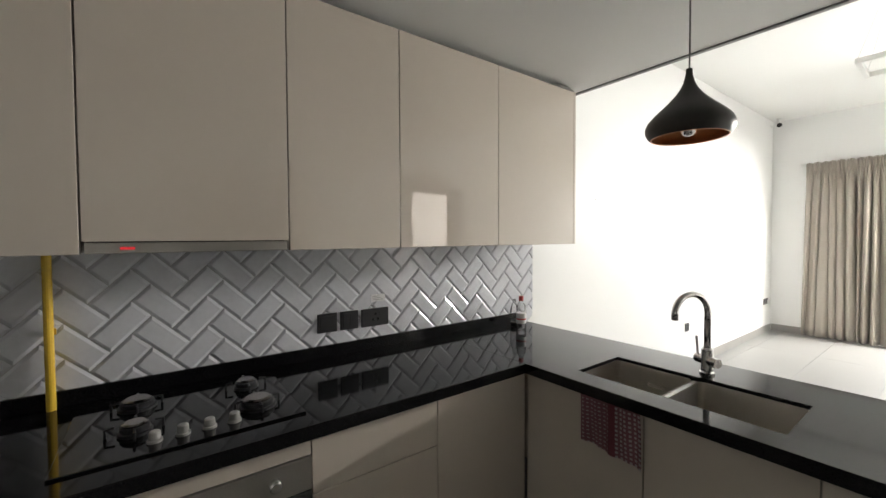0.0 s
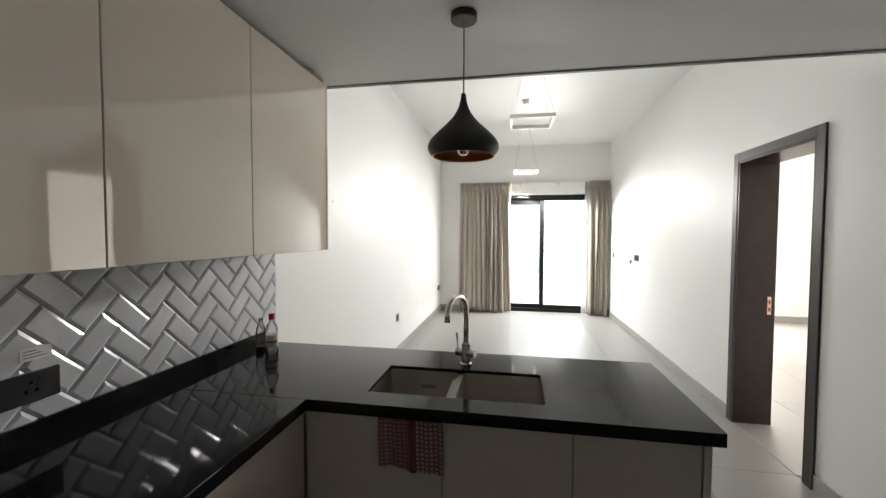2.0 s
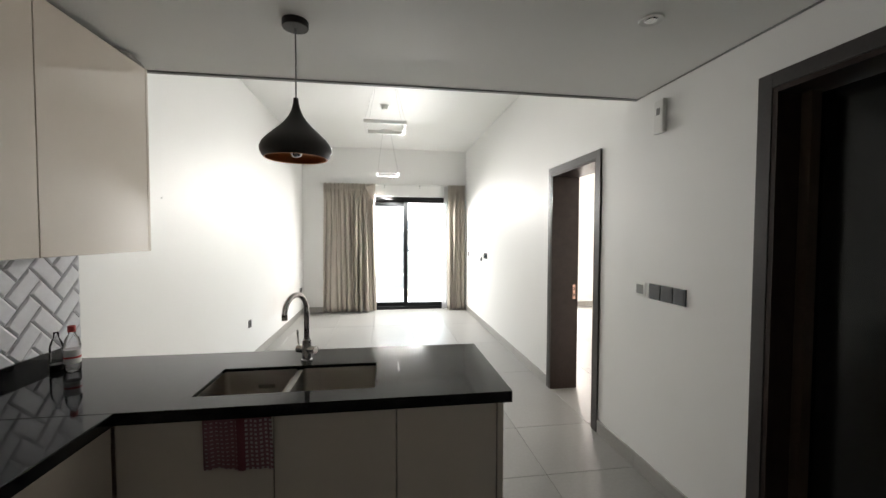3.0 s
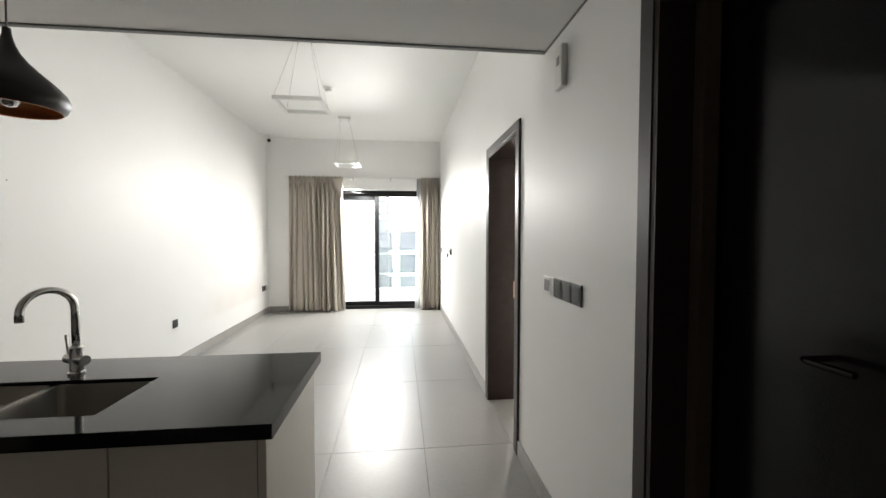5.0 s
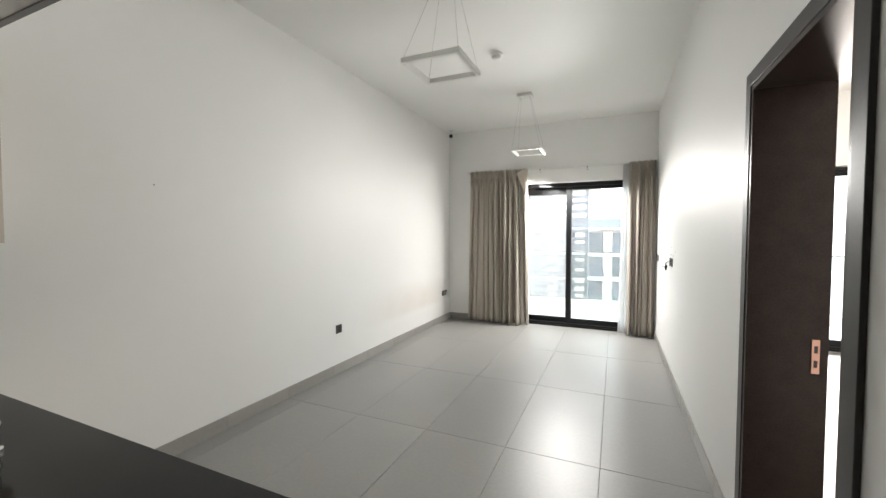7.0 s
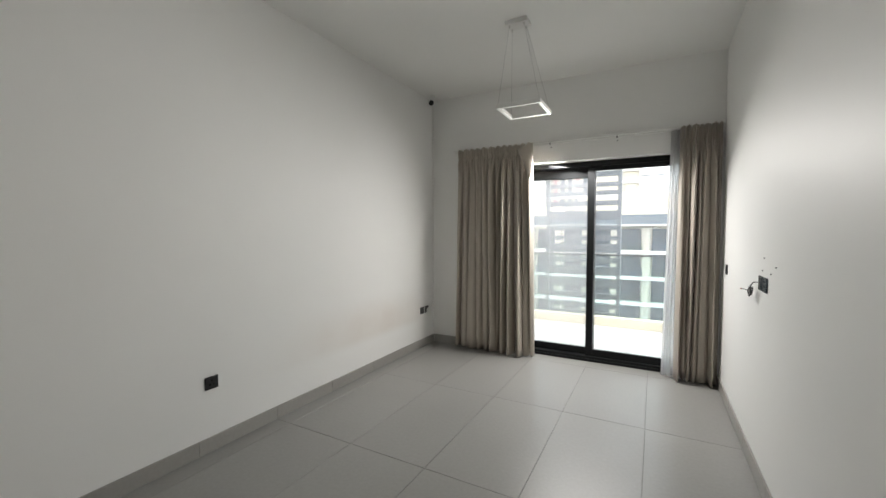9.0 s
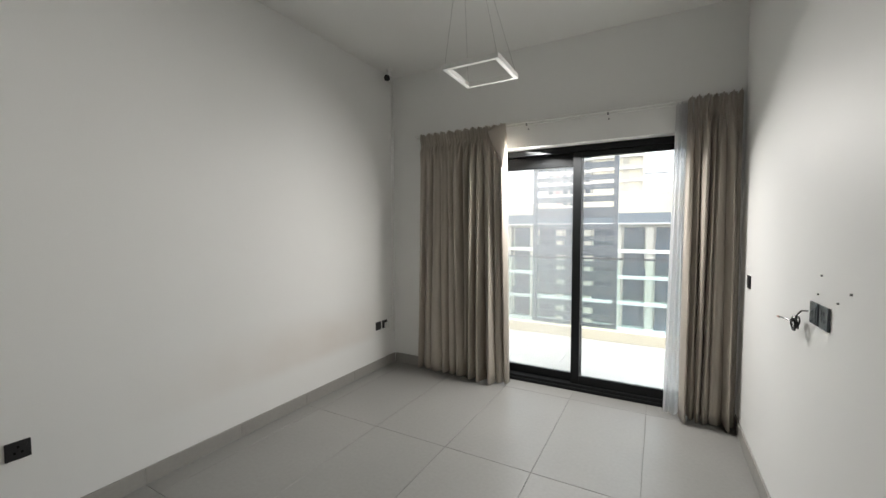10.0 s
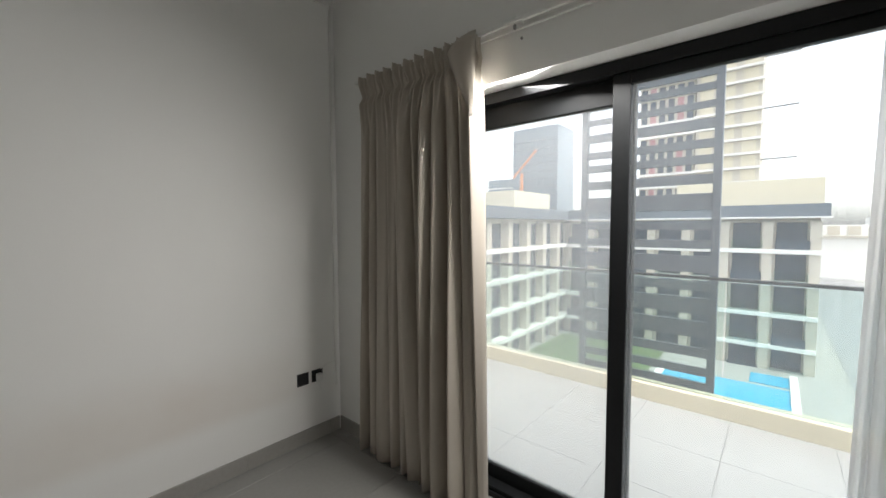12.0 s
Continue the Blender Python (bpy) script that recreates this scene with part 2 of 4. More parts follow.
def box(x0, x1, y0, y1, z0, z1, bevel=0.0, bm=None, seg=2):
    """A box, with its edges rounded where a bevel is given."""
    own = bmesh.new()
    bmesh.ops.create_cube(own, size=1)
    for v in own.verts:
        v.co = Vector(((x0 + x1) / 2 + v.co.x * (x1 - x0), (y0 + y1) / 2 + v.co.y * (y1 - y0), (z0 + z1) / 2 + v.co.z * (z1 - z0)))
    if bevel:
        bmesh.ops.bevel(own, geom=own.edges[:], offset=bevel, segments=seg, affect="EDGES", profile=0.5)
    if bm is None:
        return own
    me = bpy.data.meshes.new("join")
    own.to_mesh(me)
    own.free()
    bm.from_mesh(me)
    bpy.data.meshes.remove(me)
    return bm


def lathe(profile, centre, n=40, bm=None):
    """Turns (radius, z) pairs about the upright axis through centre."""
    bm = bm or bmesh.new()
    rings = []
    for r, z in profile:
        rings.append([bm.verts.new((centre[0] + r * math.cos(a), centre[1] + r * math.sin(a), centre[2] + z))
                      for a in (2 * math.pi * i / n for i in range(n))])
    for a, b in zip(rings, rings[1:]):
        for i in range(n):
            bm.faces.new((a[i], a[(i + 1) % n], b[(i + 1) % n], b[i]))
    for ring, flip in ((rings[0], True), (rings[-1], False)):
        try:
            bm.faces.new(ring[::-1] if flip else ring)
        except ValueError:
            pass
    return bm


def tube(points, r, n=10, bm=None):
    """A round bar along points."""
    bm = bm or bmesh.new()
    pts = [Vector(p) for p in points]
    rings = []
    side = None
    for i, p in enumerate(pts):
        d = (pts[min(i + 1, len(pts) - 1)] - pts[max(i - 1, 0)]).normalized()
        if side is None:
            side = d.orthogonal().normalized()
        side = (side - d * side.dot(d)).normalized()
        up = d.cross(side)
        rings.append([bm.verts.new(p + r * (math.cos(a) * side + math.sin(a) * up)) for a in (2 * math.pi * k / n for k in range(n))])
    for a, b in zip(rings, rings[1:]):
        for i in range(n):
            bm.faces.new((a[i], a[(i + 1) % n], b[(i + 1) % n], b[i]))
    bm.faces.new(rings[0][::-1])
    bm.faces.new(rings[-1])
    return bm


def structure(name, bm, mat, label):
    return tagged(link(name, bm, mat), label, "structure", kind="structure")


def wall_with_holes(name, axis, c0, c1, a0, a1, z0, z1, holes, label, mat=None):
    """A wall between c0 and c1 across, from a0 to a1 along, with openings (b0, b1, top)."""
    bm = bmesh.new()

    def block(s, e, lo, hi):
        if e - s > 1e-4 and hi - lo > 1e-4:
            box(*((c0, c1, s, e, lo, hi) if axis == "x" else (s, e, c0, c1, lo, hi)), bm=bm)

    at = a0
    for b0, b1, top in sorted(holes):
        block(at, b0, z0, z1)
        block(b0, b1, top, z1)
        at = b1
    block(at, a1, z0, z1)
    return structure(name, bm, mat or WALL, label)


# ---- large structure ----
XL, XR, YF, HC, HK, YK = -2.26, 0.90, 8.50, 3.18, 2.37, 3.06
# unseen kitchen end, depth assumed and set far back to keep it dim
BACK = -3.0
WX0, WX1, WTOP, WY = -1.20, 0.66, 2.262, 8.62
D1A, D1B, D1T = 3.51, 4.32, 2.085
D2A, D2B, D2T = 1.20, 2.145, 2.11
XW = 1.16
BX1, BY0 = 4.6, 3.05
BWX0, BWX1 = 1.75, 3.22

wall_with_holes("wall_left", "x", XL - 0.2, XL, BACK - 0.2, 8.75, -0.1, 3.4, [], "white painted wall beside kitchen and living room")
wall_with_holes("wall_right", "x", XR, XW, BACK, YF, -0.1, 3.4, [(D1A, D1B, D1T), (D2A, D2B, D2T)], "white painted wall with two dark framed doorways")
wall_with_holes("wall_window", "y", YF, 8.75, XL, BX1, -0.1, 3.4, [(WX0, WX1, WTOP), (BWX0, BWX1, 2.29)], "white end wall with balcony door opening")
wall_with_holes("wall_back", "y", BACK - 0.2, BACK, XL, XW, -0.1, 3.4, [], "unseen plain white wall added to close the kitchen")
wall_with_holes("wall_bedroom_side", "x", BX1, BX1 + 0.2, BY0, 8.75, -0.1, 3.4, [], "plain white bedroom wall")
wall_with_holes("wall_bedroom_back", "y", BY0 - 0.2, BY0, XW, BX1 + 0.2, -0.1, 3.4, [], "plain white bedroom wall")
wall_with_holes("wall_behind_door", "x", 1.75, 1.9, 0.6, BY0 - 0.2, -0.1, 3.4, [], "plain wall closing the dark doorway")
structure("ceiling_living", box(XL - 0.2, BX1 + 0.2, YK, 8.75, HC, HC + 0.22), CEIL, "white painted living room ceiling")
kc = box(XL - 0.2, XW, BACK - 0.2, YK, HK, HK + 0.12)
box(XL - 0.1, XR, YK - 0.1, YK, HK + 0.12, HC + 0.1, bm=kc)
structure("ceiling_kitchen", kc, CEIL, "lowered white kitchen ceiling with bulkhead edge")
trim = thing("trim", "thin grey shadow trim along lowered ceiling edge", "trim", kind="structure")
part("edge_strip", box(XL, XR, YK - 0.022, YK + 0.004, HK - 0.008, HK + 0.02, 0.001), GREYALU, trim)
part("edge_strip", box(XR - 0.008, XR - 0.0005, BACK, YK - 0.023, HK - 0.007, HK - 0.001), GREYALU, trim)
floor = structure("floor", box(XL - 0.2, BX1 + 0.2, BACK - 0.2, 8.75, -0.12, -0.006), GROUT, "matt grey porcelain tiled floor")


def casing(name, y0, y1, top, label, width=0.062, deep=0.25):
    """Door casing on the room side and a lining through the wall; y0..y1 is the clear opening."""
    d = tagged(thing(name, label, "door frame"), kind="structure")
    part("jamb", box(XR - 0.016, XR - 0.0005, y0 - width, y0, 0, top + width, 0.002), CASING, d)
    part("jamb", box(XR - 0.016, XR - 0.0005, y1, y1 + width, 0, top + width, 0.002), CASING, d)
    part("head", box(XR - 0.016, XR - 0.0005, y0, y1, top, top + width, 0.002), CASING, d)
    part("lining", box(XR - 0.012, XR + deep + 0.012, y1 - 0.022, y1 - 0.001, 0, top - 0.001), WENGE, d, "dark wenge lining")
    part("lining", box(XR - 0.012, XR + deep + 0.012, y0 + 0.001, y0 + 0.022, 0, top - 0.001), WENGE, d, "dark wenge lining")
    part("lining", box(XR - 0.012, XR + deep + 0.012, y0 + 0.022, y1 - 0.022, top - 0.022, top - 0.001), WENGE, d, "dark wenge lining")
    return d


door_1 = casing("door_1", D1A, D1B, D1T, "dark wenge door frame of the open bedroom doorway")
sp = part("strike_plate", box(1.108, 1.134, D1B - 0.026, D1B - 0.021, 0.88, 1.02, 0.001), ROSE, door_1, "rose gold strike plate")
part("latch_hole", box(1.115, 1.127, D1B - 0.0275, D1B - 0.0255, 0.965, 0.995), BLACKPLASTIC, sp)
part("latch_hole", box(1.115, 1.127, D1B - 0.0275, D1B - 0.0255, 0.905, 0.935), BLACKPLASTIC, sp)
door_2 = casing("door_2", D2A, D2B, D2T, "near-black glossy door closed in a dark frame")
part("stop", box(XR + 0.10, XR + 0.15, D2B - 0.062, D2B - 0.0225, 0, D2T - 0.023, 0.002), DARKBROWN, door_2, "brown door stop")
leaf = part("door_leaf", box(XR + 0.16, XR + 0.205, D2A + 0.024, D2B - 0.024, 0.006, D2T - 0.026, 0.002), DARKDOOR, door_2, "near-black gloss leaf")
hb = tube([(XR + 0.16, 1.80, 1.15), (XR + 0.115, 1.80, 1.15), (XR + 0.11, 1.79, 1.15), (XR + 0.11, 1.70, 1.15)], 0.007)
part("handle", hb, DARKDOOR, leaf, "dark lever handle")


def baseboard(name, axis, c0, c1, a0, a1, step=0.6, start=None):
    b = thing(name, "grey tiled skirting along the white wall", "skirting", kind="structure")
    edges = [a0]
    k = math.floor(a0 / step) + 1
    while k * step < a1 - 0.02:
        edges.append(k * step)
        k += 1
    edges.append(a1)
    for s, e in zip(edges, edges[1:]):
        q = (c0, c1, s + 0.001, e - 0.001) if axis == "x" else (s + 0.001, e - 0.001, c0, c1)
        part("skirting_tile", box(*q, 0, 0.101, 0.0015, seg=1), SKIRT, b)


baseboard("baseboard_left", "x", XL + 0.0005, XL + 0.012, 2.86, YF - 0.013)
baseboard("baseboard_right", "x", XR - 0.012, XR - 0.0005, 4.383, YF - 0.013)
baseboard("baseboard_right_near", "x", XR - 0.012, XR - 0.0005, 2.21, 3.447)
baseboard("baseboard_window_left", "y", YF - 0.012, YF - 0.0005, XL + 0.013, WX0)
baseboard("baseboard_window_right", "y", YF - 0.012, YF - 0.0005, WX1, XR - 0.013)
baseboard("baseboard_bedroom", "y", YF - 0.012, YF - 0.0005, BWX1 + 0.01, BX1 - 0.001)


# ---- balcony door ----
def balcony_door(name, x0, x1, top, mull, label):
    w = thing(name, label, "sliding door", kind="structure")
    y0, y1 = WY, WY + 0.11
    fr = box(x0, x0 + 0.05, y0, y1, 0.001, top - 0.002, 0.003)
    box(x1 - 0.05, x1, y0, y1, 0.001, top - 0.002, 0.003, bm=fr)
    box(x0 + 0.05, x1 - 0.05, y0, y1, top - 0.06, top - 0.002, 0.003, bm=fr)
    box(x0 + 0.05, x1 - 0.05, y0 - 0.01, y1, 0.001, 0.055, 0.003, bm=fr)
    box(x0 + 0.05, x1 - 0.05, y0 - 0.025, y0 - 0.011, 0.001, 0.03, 0.003, bm=fr)
    part("outer_frame", fr, ALU, w, "black aluminium frame")
    for a, b, yy, glass, head in ((x0 + 0.05, mull + 0.035, y0 + 0.06, HAZED, 0.115), (mull - 0.05, x1 - 0.05, y0 + 0.012, GLASS, 0.05)):
        s = box(a, a + 0.075, yy, yy + 0.04, 0.056, top - 0.061, 0.004)
        box(b - 0.075, b, yy, yy + 0.04, 0.056, top - 0.061, 0.004, bm=s)
        box(a + 0.075, b - 0.075, yy, yy + 0.04, 0.056, 0.135, 0.004, bm=s)
        box(a + 0.075, b - 0.075, yy, yy + 0.04, top - 0.061 - head, top - 0.061, 0.004, bm=s)
        sash = part("sash", s, ALU, w, "black sliding sash")
        p = part("pane", box(a + 0.07, b - 0.07, yy + 0.016, yy + 0.022, 0.13, top - 0.056 - head), glass, sash, "clear glass pane")
        p.visible_shadow = False
    return w


balcony_door("window_1", WX0, WX1, WTOP, -0.29, "black aluminium sliding balcony door with two glass panels")
balcony_door("window_2", BWX0, BWX1, 2.29, 2.5, "black aluminium sliding bedroom door with glass panels")


# ---- curtains ----
def ease(v, lo, hi):
    k = max(0.0, min(1.0, (v - lo) / (hi - lo)))
    return k * k * (3 - 2 * k)


def curtain_mesh(x0, x1, y, z0, z1, folds, depth, seed, spread=0.0, calm=0.0, fine=26, rows=44):
    """A hanging cloth: pinch pleats at the head that open into deep, uneven folds which drift and merge on the way down."""
    rnd = random.Random(seed)
    base = [k + rnd.uniform(-0.22, 0.22) for k in range(folds + 1)]
    base = [(v - base[0]) / (base[-1] - base[0]) for v in base]
    drift = [0.0] + [rnd.uniform(-0.55, 0.55) / folds for _ in range(folds - 1)] + [0.0]
    bend = [rnd.uniform(0, 6.28) for _ in range(folds + 1)]
    deep = [rnd.choice((0.4, 0.7, 1.0, 1.0, 1.2)) for _ in range(folds)]
    skew = [rnd.uniform(0.7, 1.45) for _ in range(folds)]
    hem = [rnd.uniform(0.0, 0.03) for _ in range(folds)]
    bm = bmesh.new()
    grid = []
    for j in range(rows + 1):
        v = (j / rows) ** 1.7
        row = []
        for k in range(folds):
            e0, e1 = (base[i] + drift[i] * v + 0.05 / folds * math.sin(3.2 * v + bend[i]) * v * (0 < i < folds) for i in (k, k + 1))
            for i in range(fine + (k == folds - 1)):
                s = i / fine
                u = e0 + (e1 - e0) * s
                flat = 1 - calm * (1 - ease(u, 0.05, 0.42))
                open_ = ease(v, 0.045, 0.16)
                ridge = math.sin(math.pi * s ** skew[k]) ** 0.65
                body = depth * deep[k] * flat * (0.8 + 0.3 * math.sin(2.4 * v + bend[k])) * ridge
                crease = 0.006 * math.sin(9 * s + 4 * v + bend[k]) * open_
                pinch = 0.030 + 0.050 * math.exp(-((s - 0.5) / 0.11) ** 2) + 0.026 * math.exp(-((s - 0.2) / 0.07) ** 2) + 0.026 * math.exp(-((s - 0.8) / 0.07) ** 2)
                waist = math.exp(-((v - 0.045) / 0.014) ** 2)
                off = body * open_ + pinch * (1 - open_) * (1 - 0.5 * waist) + crease
                lean = 0.35 * (e1 - e0) * (skew[k] - 1) * ridge * open_
                x = x0 + (x1 - x0) * (u + lean) + spread * (v - 0.3) * (u - 0.4)
                z = z1 + (z0 + hem[k] * (1 - ridge) - z1) * v + (0.003 + 0.3 * hem[k]) * math.exp(-((s - 0.5) / 0.25) ** 2) * (1 - ease(v, 0, 0.04))
                row.append(bm.verts.new((x, y - off, z)))
        grid.append(row)
    for a, b in zip(grid, grid[1:]):
        for i in range(len(a) - 1):
            bm.faces.new((a[i], b[i], b[i + 1], a[i + 1]))
    return bm


def curtain(label, name, mat, *args, thick=0.003, **kw):
    ob = tagged(link(name, curtain_mesh(*args, **kw), mat, smooth=True), label, "curtain", group="curtains at the balcony door")
    s = ob.modifiers.new("thickness", "SOLIDIFY")
    s.thickness = thick
    return ob


left_curtain = curtain("taupe satin curtain drawn to one side, hanging to floor", "curtain", CURTAIN, -1.875, -0.905, 8.465, 0.012, 2.485, 12, 0.125, 4, spread=0.07, calm=0.55)
right_curtain = curtain("taupe satin curtain bunched in the room corner", "curtain", CURTAIN, 0.53, 0.878, 8.46, 0.010, 2.485, 7, 0.115, 9, spread=0.03)
curtain("white sheer voile curtain gathered beside taupe curtain", "sheer_curtain", SHEER, 0.445, 0.60, 8.488, 0.015, 2.46, 5, 0.022, 12, spread=0.10, thick=0.001)
flap = bmesh.new()
fg = []
for j in range(15):
    row = []
    for i in range(9):
        u, v = i / 8, j / 14
        w = 0.17 * (1 - v) ** 0.8 + 0.012
        row.append(flap.verts.new((-1.075 + 0.145 * v + w * u, 8.365 - 0.028 * math.sin(3.1 * u) - 0.012 * math.sin(5 * v), 2.478 - 0.40 * v - 0.06 * (1 - u) * (1 - v))))
    fg.append(row)
for j in range(14):
    for i in range(8):
        flap.faces.new((fg[j][i], fg[j + 1][i], fg[j + 1][i + 1], fg[j][i + 1]))
fl = part("folded_header", flap, CURTAIN, left_curtain, "loose folded-over heading", smooth=True)
fl.modifiers.new("thickness", "SOLIDIFY").thickness = 0.004
rail = thing("curtain_rail", "white double curtain rail with wall brackets", "curtain rail")
for yy, zz in ((8.435, 2.475), (8.475, 2.462)):
    part("track", box(-1.93, 0.885, yy - 0.009, yy + 0.009, zz, zz + 0.018, 0.003), WHITEPLASTIC, rail)
for x in (-1.75, -0.72, -0.03, 0.75):
    bk = part("bracket", box(x - 0.012, x + 0.012, 8.426, YF - 0.001, 2.494, 2.50, 0.001), WHITEPLASTIC, rail)
    box_screw = tube([(x, YF - 0.004, 2.43), (x, YF + 0.0, 2.43)], 0.007, 12)
    part("screw_cap", box_screw, GREYALU, rail)
    part("glider", lathe([(0.004, 0), (0.008, 0.004), (0.008, 0.02), (0.004, 0.024)], (x, 8.432, 2.445), 10), GREYALU, rail)


# ---- ceiling lights and fittings ----
def square_pendant(cx, cy, z, size, ceil_xy, label):
    p = thing("pendant_light", label, "ceiling light", group="square pendant lights")
    h, w = size / 2, 0.026
    fr = box(cx - h, cx + h, cy - h, cy - h + w, z, z + 0.032, 0.002)
    box(cx - h, cx + h, cy + h - w, cy + h, z, z + 0.032, 0.002, bm=fr)
    box(cx - h, cx - h + w, cy - h + w, cy + h - w, z, z + 0.032, 0.002, bm=fr)
    box(cx + h - w, cx + h, cy - h + w, cy + h - w, z, z + 0.032, 0.002, bm=fr)
    part("frame", fr, WHITEPLASTIC, p, "square white frame")
    ox, oy = ceil_xy
    part("canopy", box(ox - 0.09, ox + 0.09, oy - 0.06, oy + 0.06, HC - 0.035, HC - 0.0005, 0.004), WHITEPLASTIC, p, "white ceiling plate")
    for sx in (-1, 1):
        for sy in (-1, 1):
            a = Vector((ox + sx * 0.06, oy + sy * 0.035, HC - 0.034))
            b = Vector((cx + sx * (h - w / 2), cy + sy * (h - w / 2), z + 0.032))
            part("wire", tube([a, (a + b) / 2, b], 0.0008, 6), GREYALU, p, "thin steel wire")
            part("gland", lathe([(0.006, -0.018), (0.006, 0)], (a.x, a.y, a.z), 10), CHROME, p)


square_pendant(-0.70, 4.63, 2.535, 0.40, (-0.70, 4.70), "square white frame pendant light on wires")
square_pendant(-0.66, 7.25, 2.49, 0.37, (-0.68, 7.12), "square white frame pendant light near balcony door")

sd = thing("smoke_detector", "small white round smoke detector on ceiling", "smoke detector")
part("base", lathe([(0.055, -0.012), (0.06, -0.010), (0.06, -0.0005)], (-0.71, 5.936, HC)), WHITEPLASTIC, sd)
part("sensor", lathe([(0.012, -0.05), (0.035, -0.045), (0.042, -0.03), (0.04, -0.0125)], (-0.71, 5.936, HC)), WHITEPLASTIC, sd)
dl = thing("downlight", "round white recessed downlight in kitchen ceiling", "ceiling light")
part("ring", lathe([(0.032, -0.004), (0.045, -0.007), (0.048, -0.0005)], (0.363, 2.19, HK)), WHITEPLASTIC, dl)
part("lens", lathe([(0.022, -0.008), (0.026, -0.0045)], (0.363, 2.19, HK)), CHROME, dl, "dull lamp face")

cctv = thing("security_camera", "small white and black camera in ceiling corner", "camera")
part("mount", lathe([(0.03, -0.02), (0.035, -0.0005)], (-2.16, 8.30, HC)), WHITEPLASTIC, cctv)
part("arm", tube([(-2.16, 8.30, HC - 0.018), (-2.16, 8.29, HC - 0.06), (-2.15, 8.27, HC - 0.085)], 0.016), WHITEPLASTIC, cctv)
part("housing", tube([(-2.165, 8.325, HC - 0.075), (-2.15, 8.28, HC - 0.095), (-2.13, 8.22, HC - 0.115)], 0.030, 16), WHITEPLASTIC, cctv)
part("lens", tube([(-2.129, 8.219, HC - 0.1155), (-2.126, 8.205, HC - 0.12)], 0.031, 16), BLACKPLASTIC, cctv, "black lens face")
cond = thing("cable_conduit", "white cable trunking down the corner to socket", "conduit")
part("trunking", box(XL + 0.0005, XL + 0.014, 8.455, 8.472, 0.35, HC - 0.07, 0.002), WHITEPLASTIC, cond)
part("trunking", box(XL + 0.0005, XL + 0.014, 8.33, 8.4545, HC - 0.088, HC - 0.072, 0.002), WHITEPLASTIC, cond)
part("cable", tube([(XL + 0.02, 8.455, 0.545), (XL + 0.018, 8.38, 0.535), (XL + 0.02, 8.32, 0.51)], 0.003, 8), WHITEPLASTIC, cond)


# ---- sockets and switches ----
def plate(name, axis_x, sign, y0, y1, z0, z1, mat, label, category, detail=""):
    """A wall plate on the left (sign 1) or right (sign -1) wall."""
    p = thing(name, label, category)
    d = 0.009 * sign
    xa, xb = sorted((axis_x + 0.0005 * sign, axis_x + d))
    part("plate", box(xa, xb, y0, y1, z0, z1, 0.002), mat, p)
    xa, xb = sorted((axis_x + d, axis_x + d + 0.002 * sign))
    yc, zc = (y0 + y1) / 2, (z0 + z1) / 2
    if detail == "socket":
        for dy, dz in ((0, 0.016), (-0.013, -0.010), (0.013, -0.010)):
            part("pin_hole", box(xa, xb, yc + dy - 0.004, yc + dy + 0.004, zc + dz - 0.005, zc + dz + 0.005), DARKDOOR, p)
        part("rocker", box(xa, xb, yc + 0.020, yc + 0.030, zc + 0.012, zc + 0.028, 0.0008), mat, p)
    elif detail == "switch":
        part("rocker", box(xa, xb, y0 + 0.012, y1 - 0.012, z0 + 0.012, z1 - 0.012, 0.0009), mat, p)
    elif detail == "rockers":
        n = 2
        for i in range(n):
            s = y0 + 0.012 + (y1 - y0 - 0.024) * i / n
            part("rocker", box(xa, xb, s + 0.001, s + (y1 - y0 - 0.024) / n - 0.001, z0 + 0.012, z1 - 0.012, 0.0009), mat, p)
    return p


plate("wall_socket", XL, 1, 5.45, 5.538, 0.422, 0.508, BLACKPLASTIC, "square black socket low on the white wall", "socket", "socket")
plate("wall_socket", XL, 1, 8.15, 8.236, 0.425, 0.511, BLACKPLASTIC, "square black socket beside the conduit", "socket", "switch")
plate("wall_socket", XL, 1, 8.262, 8.348, 0.425, 0.511, BLACKPLASTIC, "square black socket holding a white plug", "socket", "socket")
pl = thing("power_plug", "white power adaptor plugged into black socket", "plug")
part("body", box(XL + 0.0095, XL + 0.05, 8.29, 8.33, 0.43, 0.485, 0.006), WHITEPLASTIC, pl)
part("cord", tube([(XL + 0.03, 8.31, 0.43), (XL + 0.03, 8.315, 0.38), (XL + 0.02, 8.33, 0.36)], 0.003, 8), WHITEPLASTIC, pl)
tagged(link("wall_nail", tube([(XL - 0.01, 3.74, 1.753), (XL + 0.008, 3.74, 1.754)], 0.0028, 8), GREYALU), "small grey nail stuck in the white wall", "nail")
plate("tv_socket", XR, -1, 6.865, 6.951, 1.125, 1.211, SLATEPLASTIC, "black aerial and data plate on white wall", "socket", "rockers")
plate("tv_socket", XR, -1, 6.76, 6.846, 1.125, 1.211, SLATEPLASTIC, "black double socket plate on white wall", "socket", "socket")
coil = thing("coiled_cable", "black cable coil hanging from the wall plate", "cable")
pts = []
for i in range(90):
    a = i / 90 * 2 * math.pi * 4
    r = 0.028 + 0.006 * math.sin(1.7 * a)
    pts.append((XR - 0.03 - 0.008 * math.sin(0.6 * a), 7.035 + r * math.cos(a), 1.10 + r * math.sin(a) * 0.9))
part("coil", tube(pts, 0.0032, 6), BLACKPLASTIC, coil)
